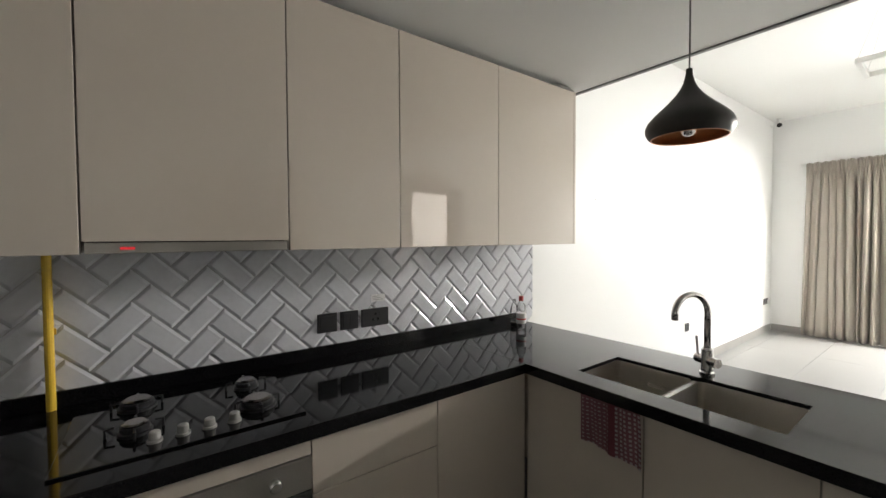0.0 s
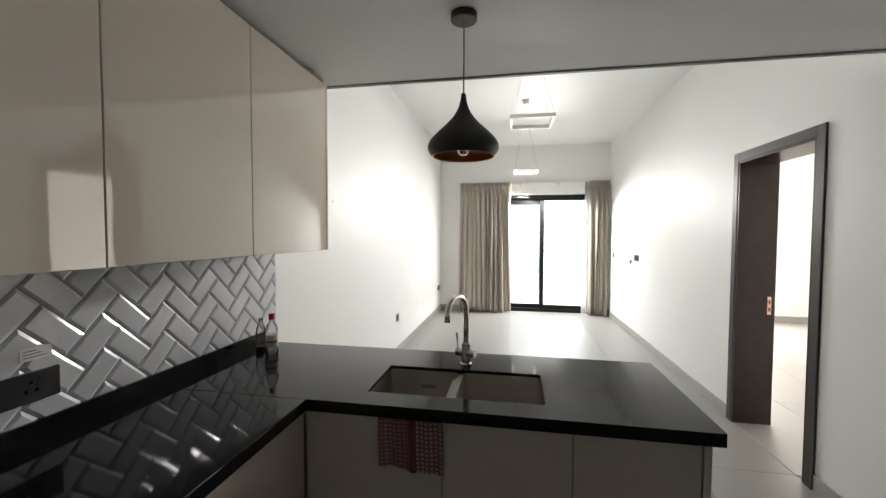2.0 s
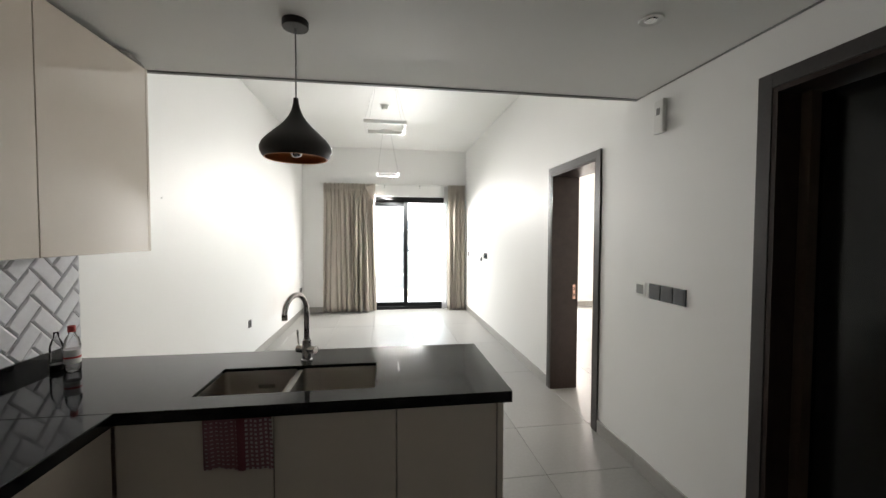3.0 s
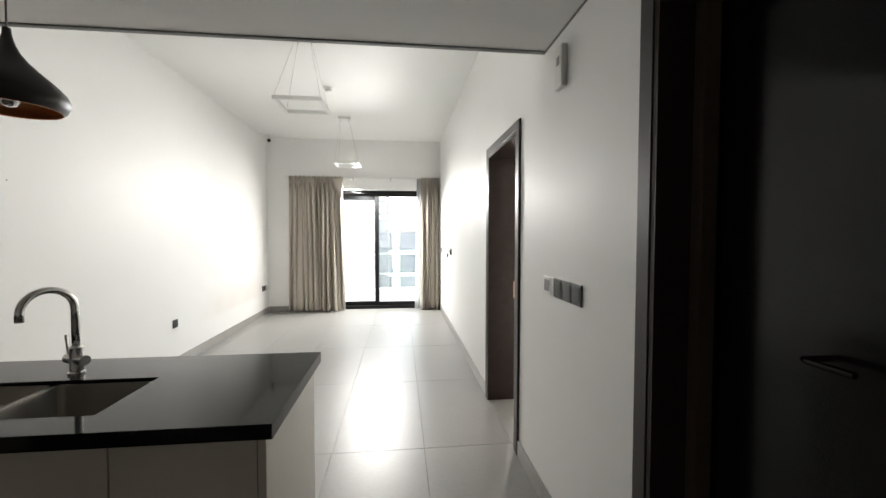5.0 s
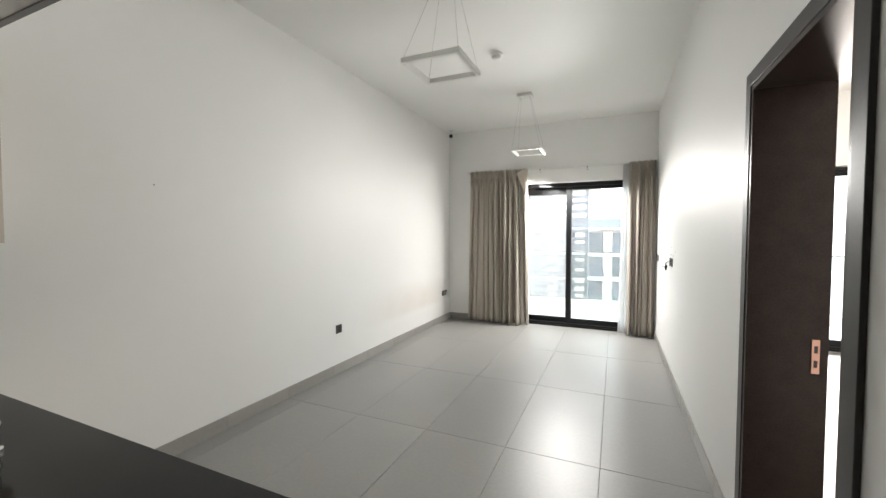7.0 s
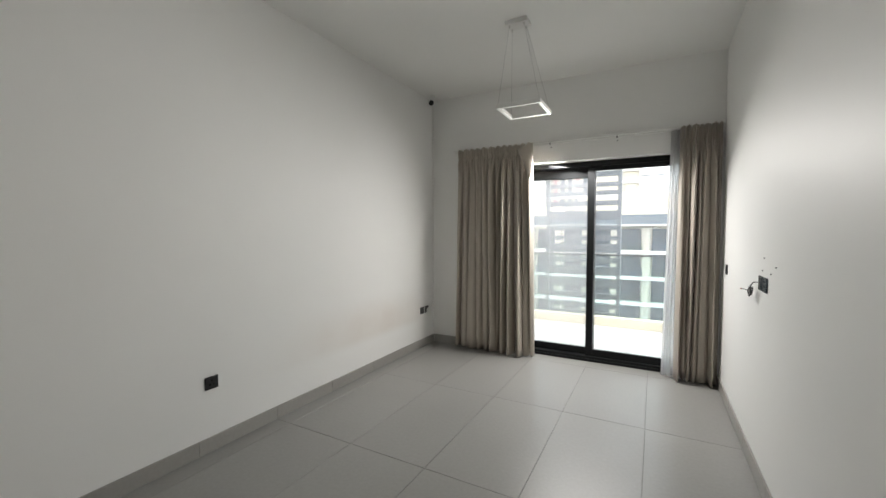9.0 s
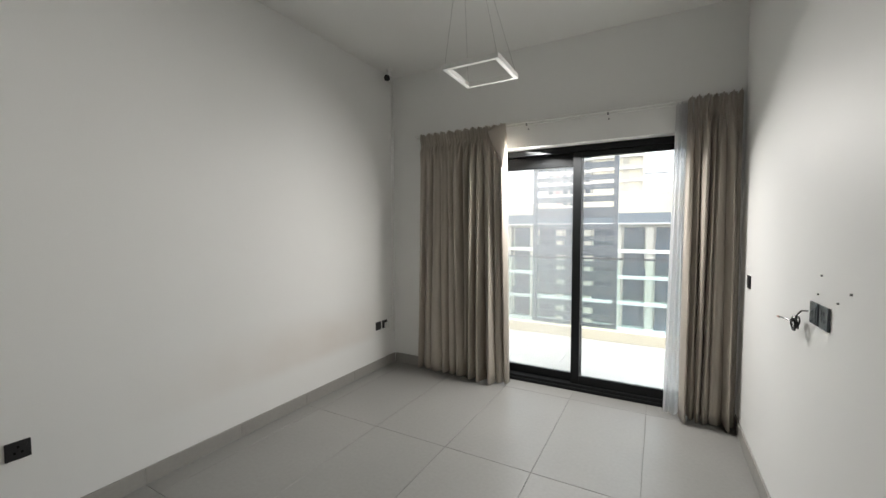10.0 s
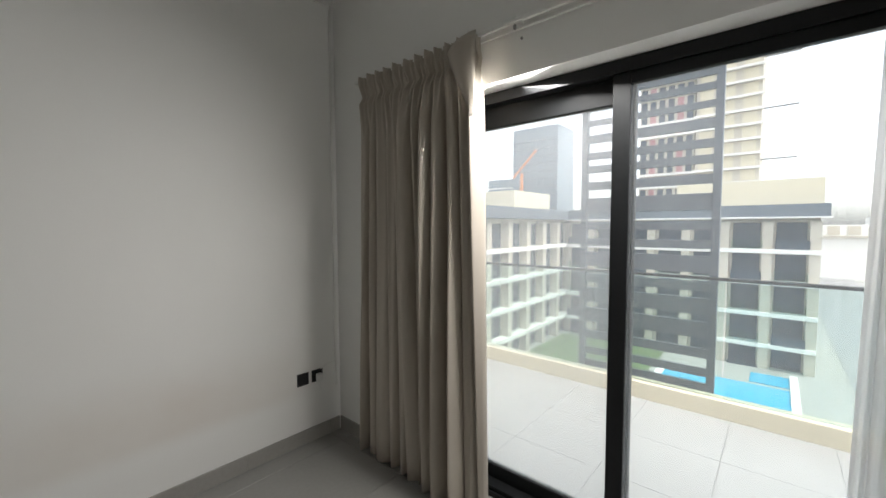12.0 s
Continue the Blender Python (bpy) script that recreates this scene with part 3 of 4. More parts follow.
part("lead", tube([(XR - 0.011, 6.955, 1.168), (XR - 0.03, 6.965, 1.165), (XR - 0.04, 6.985, 1.14), (XR - 0.032, 7.010, 1.11)], 0.0032, 6), BLACKPLASTIC, coil)
part("tail", tube([(XR - 0.035, 7.060, 1.10), (XR - 0.05, 7.105, 1.105), (XR - 0.055, 7.160, 1.10)], 0.0032, 6), BLACKPLASTIC, coil)
part("plug_tip", tube([(XR - 0.055, 7.160, 1.10), (XR - 0.056, 7.185, 1.097)], 0.005, 8), ROSE, coil, "brass plug tip")
for y, z in ((6.86, 1.32), (6.60, 1.285), (6.89, 1.245), (6.70, 1.24)):
    tagged(link("wall_plug", lathe([(0.002, -0.004), (0.004, -0.004), (0.004, 0.003), (0.002, 0.003)], (0, 0, 0), 10), GREYALU), "small drilled screw hole plug in white wall", "wall plug", group="screw holes by the tv socket").matrix_world = pose(XR - 0.001, y, z, 0, 90, 0)
plate("light_switch", XR, -1, 8.12, 8.206, 1.10, 1.186, BLACKPLASTIC, "black switch on wall beside the curtain", "switch", "switch")
th = plate("thermostat", XR, -1, 2.925, 3.02, 1.118, 1.207, WHITEPLASTIC, "white framed thermostat on white wall", "thermostat")
part("screen", box(XR - 0.0115, XR - 0.0095, 2.94, 3.005, 1.135, 1.192, 0.0005), GREYALU, th, "grey display")
part("surround", box(XR - 0.006, XR - 0.0005, 2.895, 2.923, 1.118, 1.207, 0.001), WHITEPLASTIC, th)
for k in range(3):
    y = 2.895 - 0.10 * (k + 1)
    plate("light_switch", XR, -1, y, y + 0.092, 1.117, 1.209, SLATEPLASTIC, "dark slate light switch in a row of three", "switch", "switch")
bx = thing("door_chime", "white plastic box high on the wall", "chime box")
part("cover", box(XR - 0.028, XR - 0.0005, 2.775, 2.86, 2.095, 2.29, 0.008), WHITEPLASTIC, bx)
part("sensor_window", box(XR - 0.0298, XR - 0.0282, 2.80, 2.83, 2.20, 2.24, 0.0006), GREYALU, bx, "grey sensor window")


# ---- kitchen: worktop and base units ----
TOP, UND, CX, CY0, CY1, CX1 = 0.893, 0.849, -1.606, 2.167, 2.84, -0.21
SX0, SX1, SY0, SY1 = -1.413, -0.741, 2.275, 2.583
wt = thing("worktop", "polished black granite worktop with peninsula", "worktop")
part("slab", box(XL + 0.001, CX, 0.03, CY0 - 0.0008, UND, TOP, 0.003), GRANITE, wt)
pen = box(XL + 0.001, SX0, CY0, CY1, UND, TOP)
box(SX1, CX1, CY0, CY1, UND, TOP, bm=pen)
box(SX0, SX1, CY0, SY0, UND, TOP, bm=pen)
box(SX0, SX1, SY1, CY1, UND, TOP, bm=pen)
bmesh.ops.remove_doubles(pen, verts=pen.verts[:], dist=1e-5)
part("slab", pen, GRANITE, wt)
part("upstand", box(XL + 0.0005, XL + 0.022, 0.03, CY1, TOP + 0.0003, 0.948, 0.002), GRANITE, wt, "low black upstand")


def front(parent, x0, x1, y0, y1, z0, z1, name="door", mat=None, label="cream gloss panel"):
    return part(name, box(x0, x1, y0, y1, z0, z1, 0.0018), mat or LACQUER, parent, label)


def base_run(y0, y1, splits, label, oven=False):
    c = thing("base_cabinet", label, "cabinet", group="kitchen base cabinets")
    part("body", box(XL + 0.001, -1.652, y0 + 0.001, y1 - 0.001, 0.10, UND - 0.001), CARCASS, c)
    part("plinth", box(XL + 0.05, -1.69, y0 + 0.001, y1 - 0.001, 0.001, 0.099), BLACKPLASTIC, c, "dark recessed plinth")
    for a, b in zip(splits, splits[1:]):
        front(c, -1.650, -1.630, y0 + 0.0018, y1 - 0.0018, a + 0.0018, b - 0.0018, "drawer")
    return c


base_run(1.228, 1.703, [0.10, 0.38, 0.667, 0.843], "cream gloss drawer cabinet under black worktop")
base_run(1.703, 2.19, [0.10, 0.843], "cream gloss corner cabinet under black worktop")
base_run(0.03, 0.628, [0.10, 0.48, 0.843], "cream gloss drawer cabinet beside the oven")
ov = thing("oven", "built-in oven with grey glass front below hob", "oven")
part("body", box(XL + 0.02, -1.652, 0.63, 1.226, 0.10, UND - 0.001), CARCASS, ov)
front(ov, -1.650, -1.630, 0.6318, 1.2262, 0.795, 0.843, "filler_panel")
part("control_panel", box(-1.650, -1.626, 0.6318, 1.2262, 0.69, 0.791, 0.002), STEEL, ov, "brushed steel control panel")
part("oven_door", box(-1.650, -1.624, 0.6318, 1.2262, 0.14, 0.687, 0.003), OVENGLASS, ov, "dark glass door")
for y in (0.74, 1.12):
    k = part("knob", lathe([(0.018, 0), (0.018, 0.016), (0.014, 0.022)], (0, 0, 0), 20), CHROME, ov)
    k.matrix_world = pose(-1.626, y, 0.742, 0, 90, 0)


def pen_unit(x0, x1, label):
    c = thing("base_cabinet", label, "cabinet", group="kitchen base cabinets")
    hollow = box(x0 + 0.001, x1 - 0.001, 2.222, 2.24, 0.10, UND - 0.001)
    box(x0 + 0.001, x1 - 0.001, 2.79, 2.80, 0.10, UND - 0.001, bm=hollow)
    box(x0 + 0.001, x0 + 0.018, 2.24, 2.79, 0.10, UND - 0.001, bm=hollow)
    box(x1 - 0.018, x1 - 0.001, 2.24, 2.79, 0.10, UND - 0.001, bm=hollow)
    part("body", hollow, CARCASS, c)
    part("plinth", box(x0, x1, 2.27, 2.75, 0.001, 0.099), BLACKPLASTIC, c, "dark recessed plinth")
    front(c, x0 + 0.0018, x1 - 0.0018, 2.20, 2.220, 0.102, 0.838)
    return c


pen_unit(-1.628, -1.104, "cream gloss peninsula cabinet below the sink")
pen_unit(-1.104, -0.657, "cream gloss peninsula cabinet with handleless door")
pen_unit(-0.657, -0.262, "cream gloss peninsula cabinet at the open end")
end = thing("end_panel", "cream panel closing the end of the peninsula", "panel")
part("panel", box(-0.260, -0.236, 2.195, 2.815, 0.001, UND - 0.001, 0.002), LACQUER, end)
part("panel", box(XL + 0.02, -0.262, 2.801, 2.815, 0.001, UND - 0.001, 0.002), LACQUER, end, "cream back panel")

sink = thing("sink", "undermounted double bowl stainless steel sink", "sink")
XD = -1.085


def bowl(x0, x1):
    b = bmesh.new()
    z1, z0 = TOP - 0.014, UND - 0.19
    y0, y1 = SY0 + 0.0015, SY1 - 0.0015
    outer = box(x0, x1, y0, y1, z0, z1)
    top = [f for f in outer.faces if f.normal.z > 0.9]
    bmesh.ops.delete(outer, geom=top, context="FACES")
    ed = [e for e in outer.edges if not e.is_boundary]
    bmesh.ops.bevel(outer, geom=ed, offset=0.018, segments=4, affect="EDGES", profile=0.5)
    bmesh.ops.reverse_faces(outer, faces=outer.faces[:])
    b.free()
    return outer


for a, b in ((SX0 + 0.0015, XD - 0.012), (XD + 0.012, SX1 - 0.0015)):
    part("bowl", bowl(a, b), STEEL, sink, smooth=False)
    part("drain", lathe([(0.03, 0.002), (0.042, 0.003), (0.044, 0.0005)], ((a + b) / 2, 2.44, UND - 0.19), 24), CHROME, sink)
part("divider", box(XD - 0.0125, XD + 0.0125, SY0 + 0.0012, SY1 - 0.0012, UND - 0.10, TOP - 0.018, 0.003), SILVER, sink)
part("label_plate", box(-1.27, -1.20, SY1 - 0.0045, SY1 - 0.002, UND - 0.05, UND - 0.035, 0.0004), CHROME, sink)

tap = thing("faucet", "brushed chrome gooseneck mixer tap behind the sink", "faucet")
tx, ty = -1.073, 2.656
part("base", lathe([(0.027, 0), (0.027, 0.008), (0.021, 0.012), (0.021, 0.10), (0.017, 0.108)], (tx, ty, TOP + 0.0003), 28), CHROME, tap, smooth=False)
dirx, diry = -0.42, -0.91
neck = [(tx, ty, TOP + 0.10), (tx, ty, TOP + 0.25)]
for i in range(1, 15):
    a = math.pi * i / 14 * 0.97
    r = 0.078
    neck.append((tx + dirx * r * (1 - math.cos(a)), ty + diry * r * (1 - math.cos(a)), TOP + 0.25 + r * math.sin(a)))
neck.append((neck[-1][0], neck[-1][1], neck[-1][2] - 0.03))
part("spout", tube(neck, 0.0125, 16), CHROME, tap, smooth=True)
part("valve", tube([(tx - 0.05 * 0.9, ty + 0.02, TOP + 0.055), (tx + 0.045, ty - 0.02, TOP + 0.055)], 0.019, 18), CHROME, tap)
part("lever", tube([(tx - 0.04, ty + 0.018, TOP + 0.066), (tx - 0.046, ty + 0.016, TOP + 0.145)], 0.005, 10), CHROME, tap)


# ---- tea towel over the front edge ----
tw = thing("tea_towel", "maroon and white checked tea towel over cabinet door", "towel")
base = bmesh.new()
grid = []
for j in range(49):
    row = []
    for i in range(57):
        u, v = i / 56, j / 48
        row.append(base.verts.new((-1.335 + 0.23 * u + 0.006 * v, 2.176 - 0.007 * math.sin(11 * u + 2 * v) * v - 0.004 * math.sin(26 * u), 0.846 - 0.175 * v - 0.02 * u * v)))
    grid.append(row)
for j in range(48):
    for i in range(56):
        base.faces.new((grid[j][i], grid[j + 1][i], grid[j + 1][i + 1], grid[j][i + 1]))
me_white = part("cloth", base, CLOTHWHITE, tw)
me_white.data.materials.append(CLOTHRED)
me_white.data.materials.append(CLOTHBAND)
for p in me_white.data.polygons:
    i, j = p.index % 56, p.index // 56
    p.material_index = 2 if 27 <= i <= 33 else (1 if (i % 4 < 2 or j % 4 < 2 or (i < 27 and j % 4 < 3)) else 0)
me_white.modifiers.new("thickness", "SOLIDIFY").thickness = 0.003


# ---- hob, hood, wall units ----
hob = thing("hob", "black glass gas hob with four burners", "hob")
part("glass", box(-2.17, -1.70, 0.64, 1.235, TOP + 0.0003, TOP + 0.007, 0.002), HOBGLASS, hob)
for bx_, by_, r in ((-2.066, 0.80, 0.046), (-1.859, 0.80, 0.036), (-2.041, 1.12, 0.036), (-1.84, 1.12, 0.05)):
    b = part("burner", lathe([(r * 1.15, 0), (r * 1.15, 0.008), (r, 0.010), (r, 0.022), (r * 0.86, 0.024)], (bx_, by_, TOP + 0.007), 28), BLACKPLASTIC, hob, "black burner ring")
    part("cap", lathe([(r * 0.8, 0.0245), (r * 0.85, 0.029), (r * 0.7, 0.033)], (bx_, by_, TOP + 0.007), 28), DARKSTEEL, b, "dull metal cap")
    for k in range(4):
        a = math.pi / 2 * k
        q = [(bx_ + math.cos(a) * s, by_ + math.sin(a) * s, TOP + 0.007 + z) for s, z in ((0.066, 0.001), (0.066, 0.024), (0.045, 0.026))]
        part("pan_support", tube(q, 0.004, 6), BLACKPLASTIC, hob, "black cast iron finger")
for k in range(4):
    part("knob", lathe([(0.019, 0), (0.019, 0.006), (0.015, 0.008), (0.014, 0.026), (0.011, 0.029)], (-1.765, 0.845 + 0.065 * k, TOP + 0.007), 22), SILVER, hob, "silver control knob")

UX, UB, UT = -1.915, 1.411, 2.345


def wall_unit(y0, y1, label, z0=UB):
    c = thing("wall_cabinet", label, "cabinet", group="kitchen wall cabinets")
    part("body", box(XL + 0.0105, UX - 0.022, y0 + 0.0005, y1 - 0.0005, z0 + 0.004, UT), CARCASS, c)
    part("door", box(UX - 0.020, UX, y0 + 0.002, y1 - 0.002, z0, UT - 0.002, 0.0018), LACQUER, c, "cream gloss door")
    return c


for a, b in ((0.05, 0.69), (1.25, 1.715), (1.715, 2.306), (2.306, 2.955)):
    wall_unit(a, b, "cream high-gloss handleless wall cabinet")
wall_unit(0.69, 1.25, "cream high-gloss cabinet above the extractor", 1.447)
part_end = thing("cabinet_side", "cream side panel of the last wall cabinet", "panel")
part("panel", box(XL + 0.0105, UX, 2.9555, 2.973, UB, UT, 0.0015), LACQUER, part_end)
hood = thing("extractor_hood", "slim steel extractor hood under cabinet", "extractor")
part("body", box(XL + 0.03, UX - 0.03, 0.70, 1.24, 1.428, 1.4505), BLACKPLASTIC, hood)
part("front_strip", box(UX - 0.028, UX - 0.006, 0.697, 1.244, 1.412, 1.444, 0.002), STEEL, hood, "brushed steel strip")
part("indicator", box(UX - 0.0058, UX - 0.0045, 0.775, 0.81, 1.423, 1.431), REDLED, hood, "red indicator light")
film = bmesh.new()
bmesh.ops.create_icosphere(film, subdivisions=4, radius=1)
for v in film.verts:
    d = 1 + 0.35 * noise.noise(v.co * 3.1) + 0.15 * noise.noise(v.co * 8)
    v.co = Vector((-1.955 + v.co.x * 0.05 * d, 2.86 + v.co.y * 0.115 * d, 2.356 + v.co.z * 0.011 * min(d, 1.2)))
tagged(link("plastic_film", film, PLASTICWRAP), "crumpled clear plastic film lying on wall cabinet", "packaging")
pipe = thing("gas_pipe", "yellow painted gas pipe running down the tiles", "pipe")
part("tube", tube([(XL + 0.035, 0.574, TOP + 0.001), (XL + 0.035, 0.574, 1.5)], 0.0125, 14), YELLOW, pipe)
part("clip", box(XL + 0.012, XL + 0.022, 0.559, 0.589, 1.14, 1.16, 0.001), YELLOW, pipe)


# ---- pendant over the sink ----
px, py = -1.062, 2.423
pd = thing("pendant_lamp", "dark teardrop pendant lamp with copper lining", "pendant lamp")
part("canopy", lathe([(0.05, -0.028), (0.052, -0.025), (0.052, -0.0005)], (px, py, HK), 32), LAMPBLACK, pd)
part("cord", tube([(px, py, HK - 0.028), (px + 0.001, py, 2.2), (px, py, 2.04)], 0.003, 8), GREYALU, pd)
prof = [(0.010, 0.250), (0.011, 0.235), (0.013, 0.222), (0.019, 0.200), (0.029, 0.178), (0.045, 0.155), (0.068, 0.130), (0.095, 0.105), (0.119, 0.082), (0.135, 0.062), (0.1415, 0.045), (0.141, 0.030), (0.133, 0.013), (0.124, 0.004)]
shade = part("shade", lathe(prof[::-1] , (px, py, 1.808), 56), LAMPBLACK, pd, "dark bronze enamel shade", smooth=True)
bmx = bmesh.new()
bmx.from_mesh(shade.data)
bmesh.ops.delete(bmx, geom=[f for f in bmx.faces if len(f.verts) > 4], context="FACES_ONLY")
bmx.to_mesh(shade.data)
bmx.free()
inner = [(max(0.004, r - 0.004), z - 0.001) for r, z in prof[3:]] + [(0.1235, 0.0035)]
li = lathe(inner, (px, py, 1.808), 56)
bmesh.ops.delete(li, geom=[f for f in li.faces if len(f.verts) > 4], context="FACES_ONLY")
part("lining", li, COPPER, pd, "copper coloured inner face", smooth=True)
part("socket", lathe([(0.016, 0.12), (0.018, 0.075), (0.016, 0.068)][::-1], (px, py, 1.808), 20), LAMPBLACK, pd)
part("bulb", lathe([(0.004, 0.008), (0.016, 0.012), (0.026, 0.026), (0.027, 0.040), (0.019, 0.056), (0.014, 0.068)], (px, py, 1.808), 24), CHROME, pd, "silvered bulb", smooth=True)


# ---- bottles, switches on the tiles ----
bt = thing("bottle", "clear plastic bottle with red cap and label", "bottle")
bxy = (-2.06, 2.64, TOP + 0.0004)
part("body", lathe([(0.026, 0), (0.029, 0.004), (0.029, 0.12), (0.024, 0.145), (0.012, 0.165), (0.012, 0.175)], bxy, 26), BULB, bt, smooth=True)
part("label", lathe([(0.0295, 0.04), (0.0295, 0.10)], bxy, 26), LABELWHITE, bt, "white label with red marks")
part("label_bar", lathe([(0.0298, 0.062), (0.0298, 0.070)], bxy, 26), REDCAP, bt, "red bar")
part("cap", lathe([(0.014, 0.176), (0.014, 0.20), (0.012, 0.203)], bxy, 20), REDCAP, bt, "red screw cap")
bt2 = thing("bottle", "small clear bottle with dark contents at the back", "bottle")
bxy = (-2.14, 2.665, TOP + 0.0004)
part("body", lathe([(0.022, 0), (0.025, 0.004), (0.025, 0.10), (0.020, 0.125), (0.010, 0.145), (0.010, 0.17)], bxy, 24), BULB, bt2, smooth=True)
part("contents", lathe([(0.021, 0.003), (0.0235, 0.005), (0.0235, 0.028)], bxy, 24), BLACKPLASTIC, bt2, "dark contents")
plate("kitchen_switch", XL + 0.009, 1, 1.459, 1.553, 1.008, 1.098, BLACKPLASTIC, "black switch on white angled wall tiles", "switch", "switch")
plate("kitchen_switch", XL + 0.009, 1, 1.570, 1.662, 1.008, 1.098, BLACKPLASTIC, "black fused switch on white angled wall tiles", "switch", "rockers")
plate("kitchen_socket", XL + 0.009, 1, 1.680, 1.83, 1.006, 1.096, BLACKPLASTIC, "black double socket on white angled wall tiles", "socket", "socket")
st = thing("sticker", "white paper sticker with grey printed bars", "sticker")
part("paper", box(XL + 0.0112, XL + 0.0118, 1.735, 1.815, 1.128, 1.166), LABELWHITE, st)
for k in range(3):
    part("print_bar", box(XL + 0.0119, XL + 0.0122, 1.742, 1.80 - 0.012 * k, 1.137 + 0.009 * k, 1.140 + 0.009 * k), GREYALU, st, "grey bar")


# ---- balcony ----
KY = 10.60
bal = structure("balcony_floor", box(-2.62, 4.8, 8.75, KY + 0.14, -0.30, -0.036), GROUT, "balcony slab with pale tiles")
structure("balcony_kerb", box(-2.62, 4.8, KY, KY + 0.14, -0.035, 0.115, 0.006), CREAMSTONE, "cream painted balcony kerb")
structure("balcony_side_wall", box(-2.62, -2.47, 8.751, KY - 0.001, -0.035, 2.02, 0.006), CREAMSTONE, "cream rendered side wall of balcony")
br = thing("balcony_railing", "frameless glass balcony railing with dark rail", "railing")
for k in range(6):
    x = -2.46 + 1.2 * k
    g = part("glass_panel", box(x, x + 1.19, KY + 0.06, KY + 0.072, 0.1155, 1.085), RAILGLASS, br, "pale green glass panel")
    g.visible_shadow = False
part("top_rail", box(-2.465, 4.75, KY + 0.045, KY + 0.087, 1.0855, 1.112, 0.003), ALU, br, "thin dark top rail")
scr = thing("slatted_screen", "dark metal louvre screen beyond the balcony railing", "screen")
for x in (-1.31, -0.17):
    part("post", box(x - 0.03, x + 0.03, 10.86, 10.93, -0.3, 4.2, 0.004), SCREENPAINT, scr, "dark upright post")
part("fixing", box(-1.28, -0.2, 10.741, 10.86, -0.28, -0.2), SLATE, scr)
z = -0.18
rs = random.Random(3)
while z < 4.1:
    hgt = rs.choice((0.06, 0.075, 0.075, 0.085, 0.15))
    part("slat", box(-1.28, -0.20, 10.875, 10.905, z, z + hgt, 0.003, seg=1), SCREENPAINT, scr)
    z += hgt + rs.choice((0.06, 0.08, 0.09))


# ---- courtyard and city ----
GZ = -13.5
structure("ground", box(-900, 900, 12.0, 4800, GZ - 0.5, GZ), PAVING, "pale paved courtyard and city ground")
structure("pavement", box(-22.0, -9.5, 14, 58.6, GZ + 0.004, GZ + 0.06), LAWN, "green lawn strip in the courtyard")
pool = thing("swimming_pool", "bright blue swimming pool in the courtyard", "pool")
part("water", box(-8.2, 1.6, 45.8, 53.2, GZ + 0.004, GZ + 0.06), POOLWATER, pool)
part("water", box(-1.4, 1.6, 53.9, 57.0, GZ + 0.004, GZ + 0.06), POOLWATER, pool, "small pool")
part("surround", box(-8.8, -8.2, 45.2, 53.2, GZ + 0.004, GZ + 0.22), BAND, pool)
part("surround", box(1.6, 2.2, 45.2, 57.5, GZ + 0.004, GZ + 0.22), BAND, pool)


def block(name, label, x0, x1, y0, y1, floors, bay, face, pent, skew=0):
    """A terrace of storeys with slab bands, piers and dark recessed windows on one face."""
    h = thing(name, label, "building")
    top = 2.35
    fh = 3.3
    part("core", box(x0, x1, y0, y1, GZ, top), FACADE, h, "pale rendered wall")
    length = (x1 - x0) if face == "y" else (y1 - y0)
    n = round(length / bay)
    for f in range(floors):
        z = top - fh * (f + 1)
        if face == "y":
            part("slab_band", box(x0, x1 + 0.1, y0 - 1.2, y0, z - 0.45, z, 0.02, seg=1), BAND, h, "white balcony edge")
        else:
            part("slab_band", box(x1, x1 + 1.2, y0, y1, z - 0.45, z, 0.02, seg=1), BAND, h, "white balcony edge")
        for k in range(n):
            s = (x0 if face == "y" else y0) + length * k / n
            w = length / n
            if face == "y":
                part("window", box(s + 0.35, s + w - 0.9, y0 - 0.06, y0 - 0.002, z + 0.05, z + 2.75), DARKGLASS, h)
                part("balcony_glass", box(s + 0.3, s + w - 0.7, y0 - 1.18, y0 - 1.14, z, z + 0.95), DARKGLASS if (k + f) % 3 == 0 else RAILGLASS, h)
                part("pier", box(s + w - 0.75, s + w + 0.1, y0 - 1.0, y0 - 0.002, z, z + 2.85), FACADE, h)
            else:
                part("window", box(x1 + 0.002, x1 + 0.06, s + 0.35, s + w - 0.9, z + 0.05, z + 2.75), DARKGLASS, h)
                part("pier", box(x1 + 0.002, x1 + 1.0, s + w - 0.75, s + w + 0.1, z, z + 2.85), FACADE, h)
    if face == "y":
        part("parapet", box(x0, x1 + 0.6, y0 - 1.6, y1, top + 0.01, top + 1.25), SLATE, h, "slate blue roof band")
        part("cornice", box(x0, x1 + 0.7, y0 - 1.7, y0 - 1.5, top - 0.14, top + 0.008), BAND, h)
    else:
        part("parapet", box(x0, x1 + 1.6, y0, y1, top + 0.01, top + 1.25), SLATE, h, "slate blue roof band")
    for a, b, c, d, hh in pent:
        part("penthouse", box(a, b, c, d, top + 1.26, top + 1.26 + hh), CREAMSTONE, h, "cream rooftop room")
    return h


block("apartment_building", "pale apartment block with white balcony bands across courtyard", -22.0, 3.4, 60.2, 74, 5, 3.9, "y", [(-9, 3.6, 60.0, 72, 2.6), (-20, -13, 63, 72, 1.8)])
block("apartment_building", "pale apartment wing with balconies along the courtyard", -40, -23.2, 24, 74, 5, 4.2, "x", [(-36, -25, 50, 60, 2.4), (-36, -26, 30, 42, 1.6)])


